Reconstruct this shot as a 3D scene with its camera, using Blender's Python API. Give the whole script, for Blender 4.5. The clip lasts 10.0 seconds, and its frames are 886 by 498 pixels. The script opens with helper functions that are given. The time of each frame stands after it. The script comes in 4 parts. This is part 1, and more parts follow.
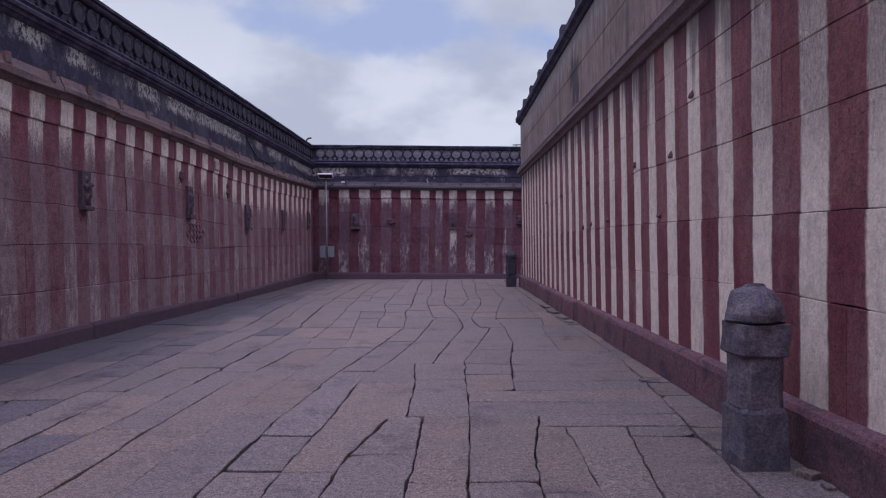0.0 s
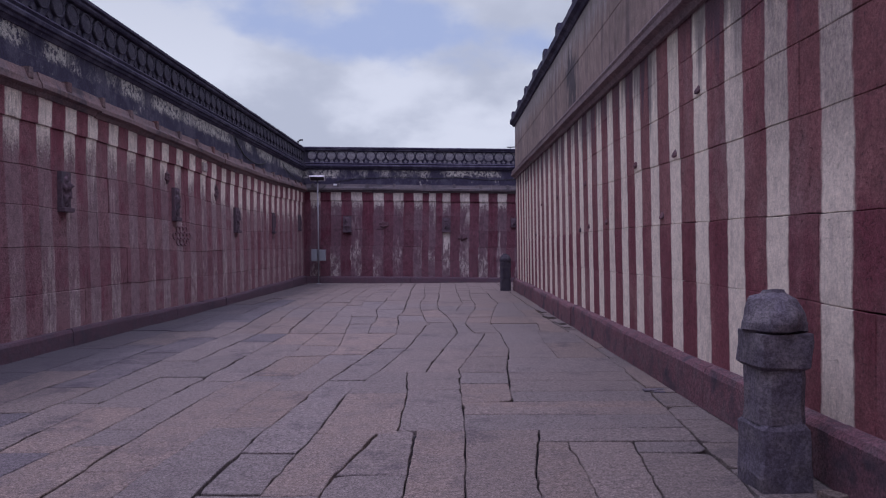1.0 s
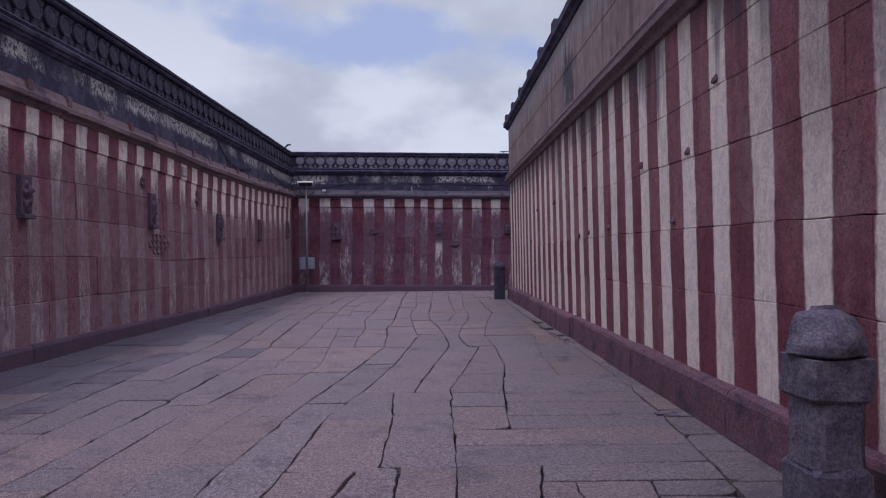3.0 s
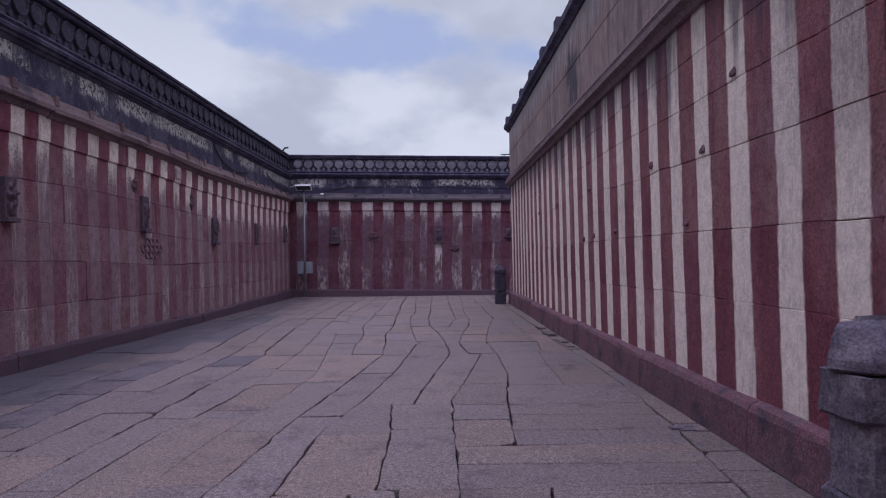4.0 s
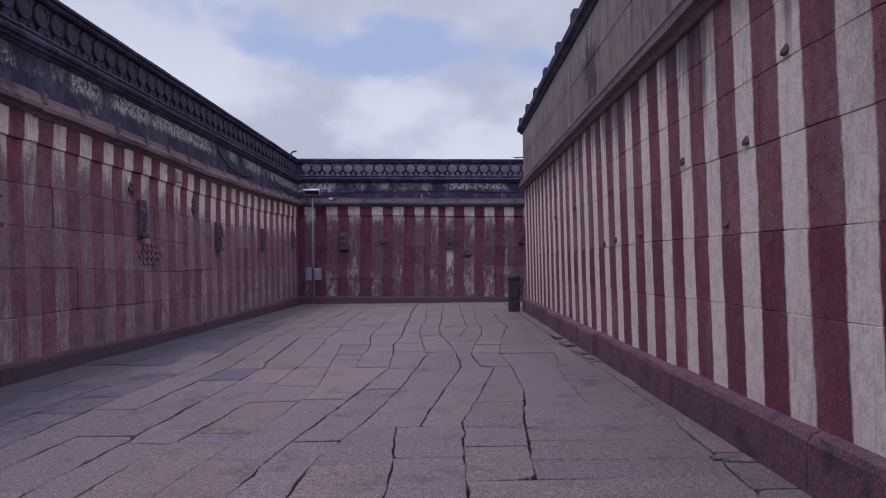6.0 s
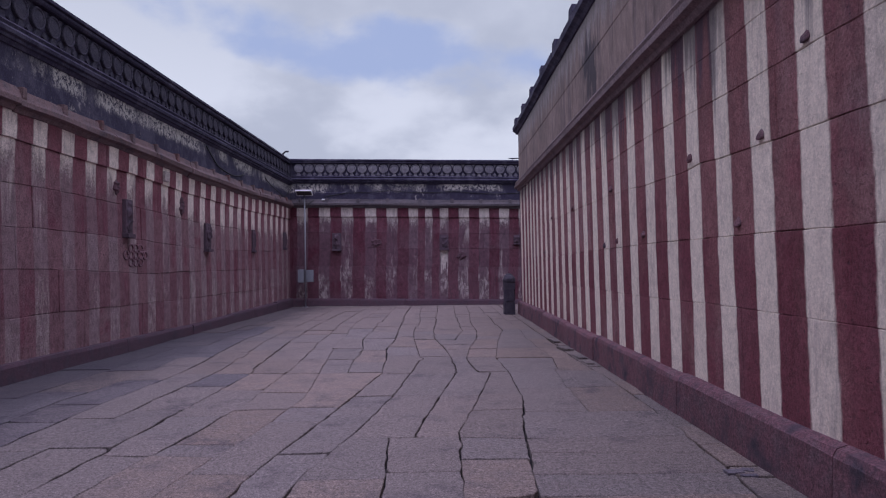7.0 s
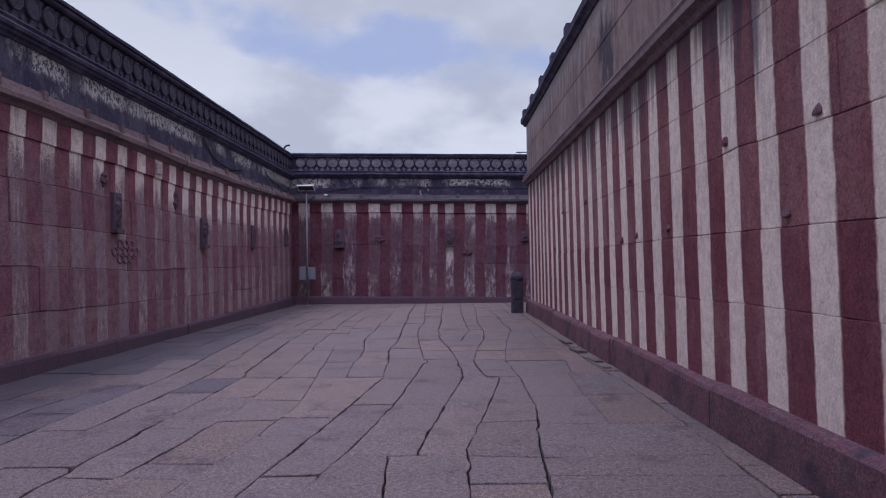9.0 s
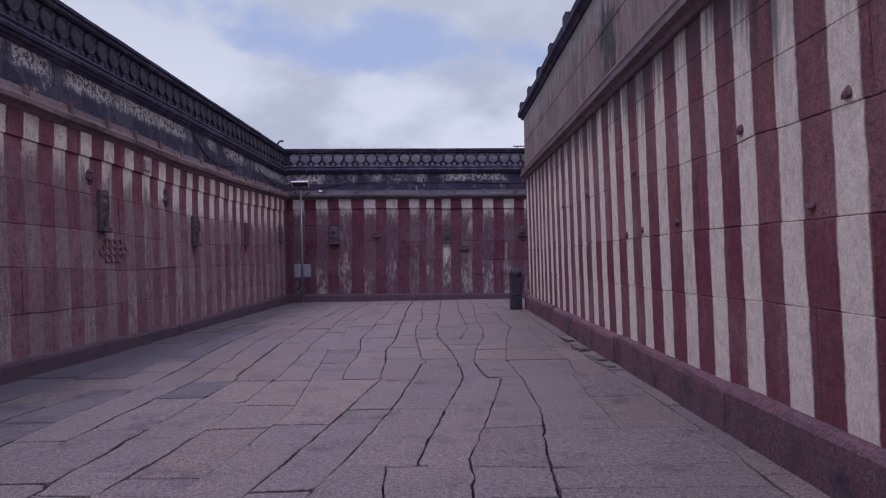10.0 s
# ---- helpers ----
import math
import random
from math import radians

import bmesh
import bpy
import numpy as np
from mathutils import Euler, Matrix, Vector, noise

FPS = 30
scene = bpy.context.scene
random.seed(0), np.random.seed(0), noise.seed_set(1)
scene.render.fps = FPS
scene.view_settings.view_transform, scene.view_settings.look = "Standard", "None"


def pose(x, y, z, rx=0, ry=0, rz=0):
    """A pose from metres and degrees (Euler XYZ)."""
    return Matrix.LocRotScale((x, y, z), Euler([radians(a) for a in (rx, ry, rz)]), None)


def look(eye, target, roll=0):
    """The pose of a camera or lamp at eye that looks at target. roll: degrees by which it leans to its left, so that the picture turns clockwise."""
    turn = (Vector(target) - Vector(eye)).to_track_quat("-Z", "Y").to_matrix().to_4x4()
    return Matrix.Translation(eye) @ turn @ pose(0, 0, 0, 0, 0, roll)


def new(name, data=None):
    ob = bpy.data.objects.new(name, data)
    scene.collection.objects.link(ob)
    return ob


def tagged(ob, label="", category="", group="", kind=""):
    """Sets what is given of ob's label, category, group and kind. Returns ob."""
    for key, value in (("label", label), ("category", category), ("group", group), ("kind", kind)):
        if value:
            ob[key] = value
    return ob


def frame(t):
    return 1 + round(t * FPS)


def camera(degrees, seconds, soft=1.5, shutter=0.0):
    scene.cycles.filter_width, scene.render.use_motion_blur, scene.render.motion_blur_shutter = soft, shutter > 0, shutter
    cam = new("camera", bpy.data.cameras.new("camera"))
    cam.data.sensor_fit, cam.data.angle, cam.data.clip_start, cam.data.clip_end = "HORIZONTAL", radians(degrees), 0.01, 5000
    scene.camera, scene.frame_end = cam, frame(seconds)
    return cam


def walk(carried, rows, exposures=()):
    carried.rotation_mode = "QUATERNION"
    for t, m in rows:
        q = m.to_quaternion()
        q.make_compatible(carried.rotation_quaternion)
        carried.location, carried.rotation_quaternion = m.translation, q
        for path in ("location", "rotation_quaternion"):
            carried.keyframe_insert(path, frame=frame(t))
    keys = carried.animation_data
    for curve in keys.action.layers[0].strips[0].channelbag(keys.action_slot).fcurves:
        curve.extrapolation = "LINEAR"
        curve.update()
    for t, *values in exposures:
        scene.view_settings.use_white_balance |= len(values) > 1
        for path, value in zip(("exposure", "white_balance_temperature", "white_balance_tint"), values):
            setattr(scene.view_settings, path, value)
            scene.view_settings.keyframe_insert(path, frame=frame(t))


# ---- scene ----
cam = camera(66.0, 10.0, 1.15)
EXPOSURE, KELVIN, TINT = 0.0, 5550.0, 38.0
PATH = [
    (0, (0.079, 0.169, 1.522), (0.057, 2.169, 1.503), -0.4),
    (0.5, (0.078, 0.35, 1.512), (0.06, 2.349, 1.498), -0.4),
    (1, (0.071, 0.534, 1.516), (0.069, 2.534, 1.507), -0.4),
    (1.5, (0.073, 0.706, 1.52), (0.086, 2.706, 1.515), -0.5),
    (2, (0.097, 0.902, 1.514), (0.116, 2.902, 1.515), -0.5),
    (2.5, (0.115, 1.078, 1.522), (0.132, 3.078, 1.528), -0.6),
    (4, (0.1, 1.622, 1.529), (0.12, 3.622, 1.552), -0.7),
    (4.5, (0.108, 1.794, 1.519), (0.12, 3.793, 1.549), -0.7),
    (5, (0.132, 1.983, 1.517), (0.125, 3.983, 1.553), -0.8),
    (5.5, (0.142, 2.152, 1.531), (0.121, 4.152, 1.569), -0.8),
    (7, (0.11, 2.655, 1.522), (0.113, 4.654, 1.569), -0.7),
    (7.5, (0.12, 2.826, 1.514), (0.125, 4.825, 1.562), -0.7),
    (8, (0.132, 3.013, 1.519), (0.13, 5.012, 1.564), -0.8),
    (8.5, (0.129, 3.178, 1.523), (0.119, 5.177, 1.565), -0.7),
    (9, (0.108, 3.351, 1.513), (0.095, 5.351, 1.552), -0.7),
    (9.5, (0.093, 3.511, 1.527), (0.083, 5.511, 1.559), -0.8),
    (10, (0.079, 3.69, 1.531), (0.077, 5.689, 1.557), -1.2),
]
walk(cam, [(t, look(eye, target, roll)) for t, eye, target, roll in PATH], exposures=[(0.0, EXPOSURE, KELVIN, TINT)])

# ---- world and light ----
SUN_EL, SUN_AZ = 78.0, 194.0
world = bpy.data.worlds.new("sky")
scene.world = world
world.use_nodes = True
wt = world.node_tree
wt.nodes.clear()


def wn(kind, **values):
    n = wt.nodes.new(kind)
    for key, value in values.items():
        n.inputs[key].default_value = value
    return n


def wmath(op, a, b=None):
    n = wt.nodes.new("ShaderNodeMath")
    n.operation = op
    for i, v in enumerate((a, b)):
        if v is None:
            continue
        if isinstance(v, (int, float)):
            n.inputs[i].default_value = v
        else:
            wt.links.new(v, n.inputs[i])
    return n.outputs[0]


def wrange(v, a, b, c=0.0, d=1.0):
    n = wt.nodes.new("ShaderNodeMapRange")
    n.interpolation_type = "SMOOTHSTEP"
    for i, w in enumerate((a, b, c, d)):
        n.inputs[i + 1].default_value = w
    wt.links.new(v, n.inputs[0])
    return n.outputs[0]


def wmix(fac, a, b):
    n = wt.nodes.new("ShaderNodeMix")
    n.data_type = "RGBA"
    for i, v in ((0, fac), (6, a), (7, b)):
        if isinstance(v, (int, float, tuple)):
            n.inputs[i].default_value = v
        else:
            wt.links.new(v, n.inputs[i])
    return n.outputs[2]


sky = wn("ShaderNodeTexSky")
sky.sky_type, sky.sun_disc = "NISHITA", False
sky.sun_elevation, sky.sun_rotation = radians(SUN_EL), radians(SUN_AZ)
sky.air_density, sky.dust_density = 1.0, 1.5
tc = wn("ShaderNodeTexCoord")
sep = wn("ShaderNodeSeparateXYZ")
wt.links.new(tc.outputs["Generated"], sep.inputs[0])
# Clouds lie on a flat layer: the direction is divided by its height.
up = wmath("MAXIMUM", sep.outputs[2], 0.02)
layer = wn("ShaderNodeCombineXYZ")
wt.links.new(wmath("DIVIDE", sep.outputs[0], wmath("ADD", up, 0.45)), layer.inputs[0])
wt.links.new(wmath("DIVIDE", sep.outputs[1], wmath("ADD", up, 0.45)), layer.inputs[1])


def clouds(scale, offset, detail=6.0):
    m = wn("ShaderNodeMapping", Location=offset)
    wt.links.new(layer.outputs[0], m.inputs[0])
    n = wn("ShaderNodeTexNoise", Scale=scale, Detail=detail, Roughness=0.52)
    wt.links.new(m.outputs[0], n.inputs["Vector"])
    return n.outputs[0]


# A gap in the cloud cover, long from side to side, where the blue shows.
gx = wmath("DIVIDE", wmath("ADD", sep.outputs[0], 0.10), 0.27)
gz = wmath("DIVIDE", wmath("SUBTRACT", wmath("SUBTRACT", sep.outputs[2], 0.288), wmath("MULTIPLY", sep.outputs[0], -0.12)), 0.056)
gap = wmath("ADD", wmath("MULTIPLY", gx, gx), wmath("MULTIPLY", gz, gz))
gap = wmath("ADD", gap, wmath("MULTIPLY", wmath("SUBTRACT", clouds(3.2, (1.3, 4.2, 0), 10.0), 0.5), 3.4))
cover = wrange(gap, 0.35, 0.95)
cover = wmath("MULTIPLY", cover, wrange(clouds(1.8, (0.3, 2.2, 0)), 0.20, 0.36))
shade = wrange(clouds(2.5, (5.2, 1.4, 0), 9.0), 0.40, 0.60)
# the undersides overhead are greyer than the far banks
shade = wmath("MULTIPLY", shade, wrange(sep.outputs[2], 0.40, 0.20, 0.40, 1.0))
cloud_col = wmix(shade, (0.455, 0.515, 0.465, 1), (0.660, 0.728, 0.622, 1))
scaled = wn("ShaderNodeVectorMath")
scaled.operation = "SCALE"
scaled.inputs[3].default_value = 0.10
wt.links.new(sky.outputs[0], scaled.inputs[0])
blue = wmix(0.85, scaled.outputs[0], (0.395, 0.500, 0.545, 1))
full = wmix(wmath("MULTIPLY", cover, 0.96), blue, cloud_col)
bg = wn("ShaderNodeBackground", Strength=1.0)
wt.links.new(full, bg.inputs[0])
wt.links.new(bg.outputs[0], wn("ShaderNodeOutputWorld").inputs[0])

sun = new("sun", bpy.data.lights.new("sun", "SUN"))
sun.data.energy, sun.data.angle, sun.data.color = 2.4, radians(70), (0.98, 0.94, 1.0)
sun.matrix_world = look((0, 0, 0), (0.05, 0.20, -1.0))


# ---- materials ----
class Mat:
    """A node material and short ways to add nodes to it."""

    def __init__(self, name, roughness=0.85):
        self.m = bpy.data.materials.new(name)
        self.m.use_nodes = True
        self.t = self.m.node_tree
        self.b = self.t.nodes["Principled BSDF"]
        self.b.inputs["Roughness"].default_value = roughness
        self.b.inputs["Specular IOR Level"].default_value = 0.25
        self.obj = self.t.nodes.new("ShaderNodeTexCoord").outputs["Object"]
        s = self.t.nodes.new("ShaderNodeSeparateXYZ")
        self.t.links.new(self.obj, s.inputs[0])
        self.x, self.y, self.z = s.outputs
        self.rand = self.t.nodes.new("ShaderNodeObjectInfo").outputs["Random"]

    def put(self, v, socket):
        if isinstance(v, (int, float, tuple)):
            socket.default_value = v
        else:
            self.t.links.new(v, socket)

    def math(self, op, a, b=0.0, c=None):
        n = self.t.nodes.new("ShaderNodeMath")
        n.operation = op
        self.put(a, n.inputs[0]), self.put(b, n.inputs[1])
        if c is not None:
            self.put(c, n.inputs[2])
        return n.outputs[0]

    def step(self, v, a, b, c=0.0, d=1.0):
        n = self.t.nodes.new("ShaderNodeMapRange")
        n.interpolation_type = "SMOOTHSTEP"
        self.put(v, n.inputs[0])
        for i, w in enumerate((a, b, c, d)):
            self.put(w, n.inputs[i + 1])
        return n.outputs[0]

    def mix(self, fac, a, b, blend="MIX"):
        n = self.t.nodes.new("ShaderNodeMix")
        n.data_type, n.blend_type = "RGBA", blend
        self.put(fac, n.inputs[0])
        self.put(a if not isinstance(a, tuple) else (*a[:3], 1), n.inputs[6])
        self.put(b if not isinstance(b, tuple) else (*b[:3], 1), n.inputs[7])
        return n.outputs[2]

    def noise(self, scale, detail=4.0, stretch=(1, 1, 1), rough=0.55, shift=(0, 0, 0), own=False):
        m = self.t.nodes.new("ShaderNodeMapping")
        m.inputs["Scale"].default_value, m.inputs["Location"].default_value = stretch, shift
        self.t.links.new(self.obj, m.inputs[0])
        n = self.t.nodes.new("ShaderNodeTexNoise")
        n.inputs["Scale"].default_value, n.inputs["Detail"].default_value, n.inputs["Roughness"].default_value = scale, detail, rough
        if own:
            n.noise_dimensions = "4D"
            self.t.links.new(self.math("MULTIPLY", self.rand, 40.0), n.inputs["W"])
        self.t.links.new(m.outputs[0], n.inputs["Vector"])
        return n.outputs[0]

    def uv(self):
        n = self.t.nodes.new("ShaderNodeUVMap")
        n.uv_map = "UVMap"
        s = self.t.nodes.new("ShaderNodeSeparateXYZ")
        self.t.links.new(n.outputs[0], s.inputs[0])
        return s.outputs[0], s.outputs[1]

    def grey(self, fac, lo, hi):
        """A grey between lo and hi."""
        return self.mix(fac, (lo, lo, lo), (hi, hi, hi))

    def done(self, colour, height=None, bump=0.3, distance=0.01):
        self.put(colour if not isinstance(colour, tuple) else (*colour[:3], 1), self.b.inputs["Base Color"])
        if height is not None:
            n = self.t.nodes.new("ShaderNodeBump")
            n.inputs["Strength"].default_value, n.inputs["Distance"].default_value = bump, distance
            self.t.links.new(height, n.inputs["Height"])
            self.t.links.new(n.outputs[0], self.b.inputs["Normal"])
        return self.m


def striped(name, along, red, white, faded, keep, half=0.225, soil=0.5, dull=0.0, drips=0.0, run_at=None, bare=False, coat=0.0, foot=0.0, far=0.0, mottle=1.0):
    """Painted stone with white upright stripes. UV x is the stripe's count, UV y the height. keep: heights between which the white
    wears off, the raggedness of that edge, the share of streaks that stay below it, and the wear above it."""
    m = Mat(name, 0.88)
    u, v = m.uv()
    tall = (1, 1, 0.22)
    wob = m.noise(1.6, 3, (1, 1, 0.7))
    edge = m.noise(22, 4, (1, 1, 0.35))
    du = m.math("ADD", m.math("MULTIPLY", m.math("SUBTRACT", wob, 0.5), 0.075), m.math("MULTIPLY", m.math("SUBTRACT", edge, 0.5), 0.055))
    d = m.math("ABSOLUTE", m.math("SUBTRACT", m.math("FRACT", m.math("ADD", u, du)), 0.5))
    mask = m.step(d, half + 0.022, half - 0.022)
    lo, hi, rag, streaks, wear = keep
    drip = m.noise(7.0, 5, (1, 1, 0.12), 0.62)
    blotch = m.noise(2.2, 5, (1, 1, 0.6), 0.6, (4, 2, 1))
    grit = m.noise(38, 5, (1, 1, 0.7), 0.75, (6, 6, 1))
    zz = m.math("ADD", v, m.math("MULTIPLY", m.math("SUBTRACT", m.math("ADD", m.math("MULTIPLY", drip, 0.28), m.math("ADD", m.math("MULTIPLY", blotch, 0.28), m.math("MULTIPLY", grit, 0.44))), 0.5), rag))
    if far:
        # the white reaches lower down on the sheltered end of the wall
        zz = m.math("ADD", zz, m.step(m.y, 15.0, 20.0, 0.0, far))
    high = m.step(zz, lo, hi)
    wide = m.noise(1.15, 3, (1, 1, 0.45), 0.5, (9, 3, 5))
    low = m.math("MULTIPLY", m.step(m.noise(6, 6, (1, 1, 0.16), 0.7, (2, 8, 3)), 0.50, 0.68), m.step(wide, 0.42, 0.60))
    low = m.math("MULTIPLY", low, streaks)
    cov = m.math("MAXIMUM", high, low)
    if foot:
        # remains of white near the ground, ragged and scoured
        scour = m.math("ADD", m.math("MULTIPLY", m.noise(11, 6, (1, 1, 0.35), 0.72, (3, 5, 8)), 0.6), m.math("MULTIPLY", grit, 0.4))
        remains = m.math("MULTIPLY", m.step(scour, 0.46, 0.56), m.step(m.math("ADD", v, m.math("MULTIPLY", m.math("SUBTRACT", blotch, 0.5), 1.4)), 1.45, 0.95))
        cov = m.math("MAXIMUM", cov, m.math("MULTIPLY", m.math("MULTIPLY", remains, m.step(wide, 0.36, 0.56)), foot))
    worn = m.math("MULTIPLY", m.step(m.noise(16, 5, (1, 1, 0.16), 0.65, (1, 1, 6)), 0.44, 0.66), m.step(m.noise(0.8, 2, (1, 1, 0.8), 0.5, (7, 1, 2)), 0.42, 0.62))
    worn = m.math("MULTIPLY", worn, wear)
    if bare:
        # the stretch by the bollard has lost more of its white
        rubbed = m.math("MULTIPLY", m.step(m.y, 7.4, 5.2), m.step(v, 1.75, 2.7))
        worn = m.math("MAXIMUM", worn, m.math("MULTIPLY", rubbed, m.step(m.noise(38, 7, (1, 1, 0.40), 0.75, (8, 2, 2)), 0.30, 0.70, 0.15, 0.80)))
    cov = m.math("MULTIPLY", cov, m.math("SUBTRACT", 1.0, worn))
    fine = m.noise(48, 5, (1, 1, 1), 0.75)
    spots = m.noise(9, 6, (1, 1, 0.8), 0.65)
    pits = m.step(m.noise(34, 3, (1, 1, 1), 0.6, (2, 4, 7)), 0.60, 0.70)
    per = m.mix(m.rand, (0.88, 0.76, 0.82), (1.08, 1.12, 1.12))
    body = m.mix(m.step(blotch, 0.3, 0.7), tuple(c * 0.80 for c in red), tuple(c * 1.12 for c in red))
    body = m.mix(m.math("MULTIPLY", m.step(m.noise(1.1, 4, (1, 1, 0.5), 0.6, (0, 6, 2)), 0.48, 0.72), soil), body, faded)
    body = m.mix(m.math("MULTIPLY", m.math("SUBTRACT", 1.0, m.step(v, 2.4, 3.3)), dull), body, tuple(c * 0.86 for c in faded))
    wash = m.math("MULTIPLY", m.step(m.noise(0.7, 3, (1, 1, 1.3), 0.6, (1, 9, 4)), 0.50, 0.60), m.step(drip, 0.62, 0.40))
    body = m.mix(m.math("MULTIPLY", wash, 0.55), body, (red[0] * 0.72, red[1] * 0.42, red[2] * 0.58))
    if coat:
        # a later, deeper red coat on the lower courses, patchy
        lower = m.math("MULTIPLY", m.step(v, 1.76, 1.70), m.step(m.noise(1.3, 4, (1, 1, 0.6), 0.6, (3, 7, 3)), 0.36, 0.56))
        body = m.mix(m.math("MULTIPLY", lower, coat), body, (0.185, 0.048, 0.070))
    body = m.mix(1.0, body, m.grey(m.step(fine, 0.3, 0.7), 0.84, 1.14), "MULTIPLY")
    body = m.mix(1.0, body, per, "MULTIPLY")
    if run_at is not None:
        near_it = m.step(m.math("ABSOLUTE", m.math("SUBTRACT", m.x, run_at)), 0.17, 0.10)
        span = m.math("MULTIPLY", m.step(v, 0.95, 1.25), m.step(v, 2.10, 2.06))
        ragged = m.step(m.math("ADD", m.math("MULTIPLY", m.math("SUBTRACT", v, 1.2), 0.35), m.noise(14, 4, (1, 1, 0.10), 0.6, (3, 1, 1))), 0.52, 0.60)
        cov = m.math("MAXIMUM", cov, m.math("MULTIPLY", m.math("MULTIPLY", near_it, span), ragged))
    pale = m.mix(cov, m.mix(1.0, faded, per, "MULTIPLY"), white)
    col = m.mix(mask, body, pale)
    col = m.mix(1.0, col, m.grey(m.step(fine, 0.28, 0.74), 1 - 0.20 * mottle, 1 + 0.16 * mottle), "MULTIPLY")
    col = m.mix(1.0, col, m.grey(m.step(spots, 0.28, 0.62), 1 - 0.17 * mottle, 1 + 0.06 * mottle), "MULTIPLY")
    col = m.mix(m.math("MULTIPLY", pits, m.math("SUBTRACT", 0.42, m.math("MULTIPLY", mask, 0.36))), col, (0.060, 0.038, 0.050))
    runs = m.math("MULTIPLY", m.step(m.noise(5, 4, (1, 1, 0.06), 0.6, (3, 3, 9)), 0.56, 0.74), m.step(wide, 0.5, 0.7))
    col = m.mix(m.math("MULTIPLY", runs, 0.58), col, (0.055, 0.045, 0.055))
    if drips:
        run = m.noise(8, 5, (1, 1, 0.05), 0.6, (4, 0, 4))
        reach = m.math("ADD", v, m.math("MULTIPLY", m.math("SUBTRACT", run, 0.5), 2.6))
        where = m.step(m.noise(0.55, 2, (1, 1, 0.2), 0.5, (0, 3.3, 0)), 0.26, 0.46)
        col = m.mix(m.math("MULTIPLY", m.math("MULTIPLY", m.step(reach, 3.10, 3.75), where), drips), col, (0.070, 0.055, 0.085))
    h = m.math("ADD", m.math("MULTIPLY", fine, 0.55), m.math("ADD", m.math("SUBTRACT", m.math("MULTIPLY", spots, 1.0), m.math("MULTIPLY", pits, 0.5)), m.math("ADD", m.math("MULTIPLY", mask, 0.10), m.math("MULTIPLY", blotch, 1.2))))
    h = m.math("MULTIPLY", h, m.math("SUBTRACT", 1.0, m.math("MULTIPLY", m.math("MULTIPLY", mask, cov), 0.5)))
    return m.done(col, h, 1.0, 0.020 + 0.008 * (mottle - 1))


def stone(name, colours, speck=70, dark=0.35, rough=0.85, bump=0.5, spread=0.9, fleck=0.3):
    """Bare weathered stone; each piece takes its own tone between the colours."""
    m = Mat(name, rough)
    a, b, c = colours
    grain = m.noise(speck, 5, (1, 1, 1), 0.75)
    mid = m.noise(6, 6, (1, 1, 1), 0.62, own=True)
    big = m.noise(spread, 4, (1, 1, 1), 0.55)
    col = m.mix(m.rand, a, b)
    col = m.mix(m.step(mid, 0.40, 0.72), col, c)
    col = m.mix(1.0, col, m.grey(m.step(grain, 0.33, 0.67), 1.0 - fleck, 1.0 + fleck * 0.9), "MULTIPLY")
    col = m.mix(1.0, col, m.grey(m.step(m.noise(speck * 0.36, 5, (1, 1, 1), 0.75), 0.30, 0.70), 1.0 - fleck * 0.6, 1.0 + fleck * 0.5), "MULTIPLY")
    stain = m.math("MULTIPLY", m.step(big, 0.47, 0.70), m.step(mid, 0.30, 0.62))
    col = m.mix(m.math("MULTIPLY", stain, dark), col, (0.048, 0.040, 0.058))
    h = m.math("ADD", m.math("MULTIPLY", grain, 0.5), m.math("MULTIPLY", mid, 0.9))
    return m.done(col, h, bump, 0.012)


RED_R, RED_L, RED_B = (0.272, 0.118, 0.124), (0.282, 0.112, 0.134), (0.166, 0.055, 0.078)
mat_right = striped("painted_stone_bright", "y", RED_R, (0.82, 0.715, 0.615), (0.34, 0.27, 0.275), (-1.0, -0.5, 0.2, 0.0, 0.30), 0.228, 0.35, 0.0, 0.75, None, True, 0.7)
mat_left = striped("painted_stone_faded", "y", RED_L, (0.82, 0.70, 0.635), (0.300, 0.206, 0.220), (2.76, 3.26, 2.6, 0.40, 0.50), 0.235, 0.45, 0.50, foot=0.35, far=0.35, mottle=1.45)
mat_back = striped("painted_stone_soiled", "x", RED_B, (0.64, 0.56, 0.53), (0.172, 0.108, 0.130), (2.98, 3.34, 2.6, 0.60, 0.45), 0.25, 0.35, 0.40, 0.0, 0.19, foot=0.80, mottle=1.45)


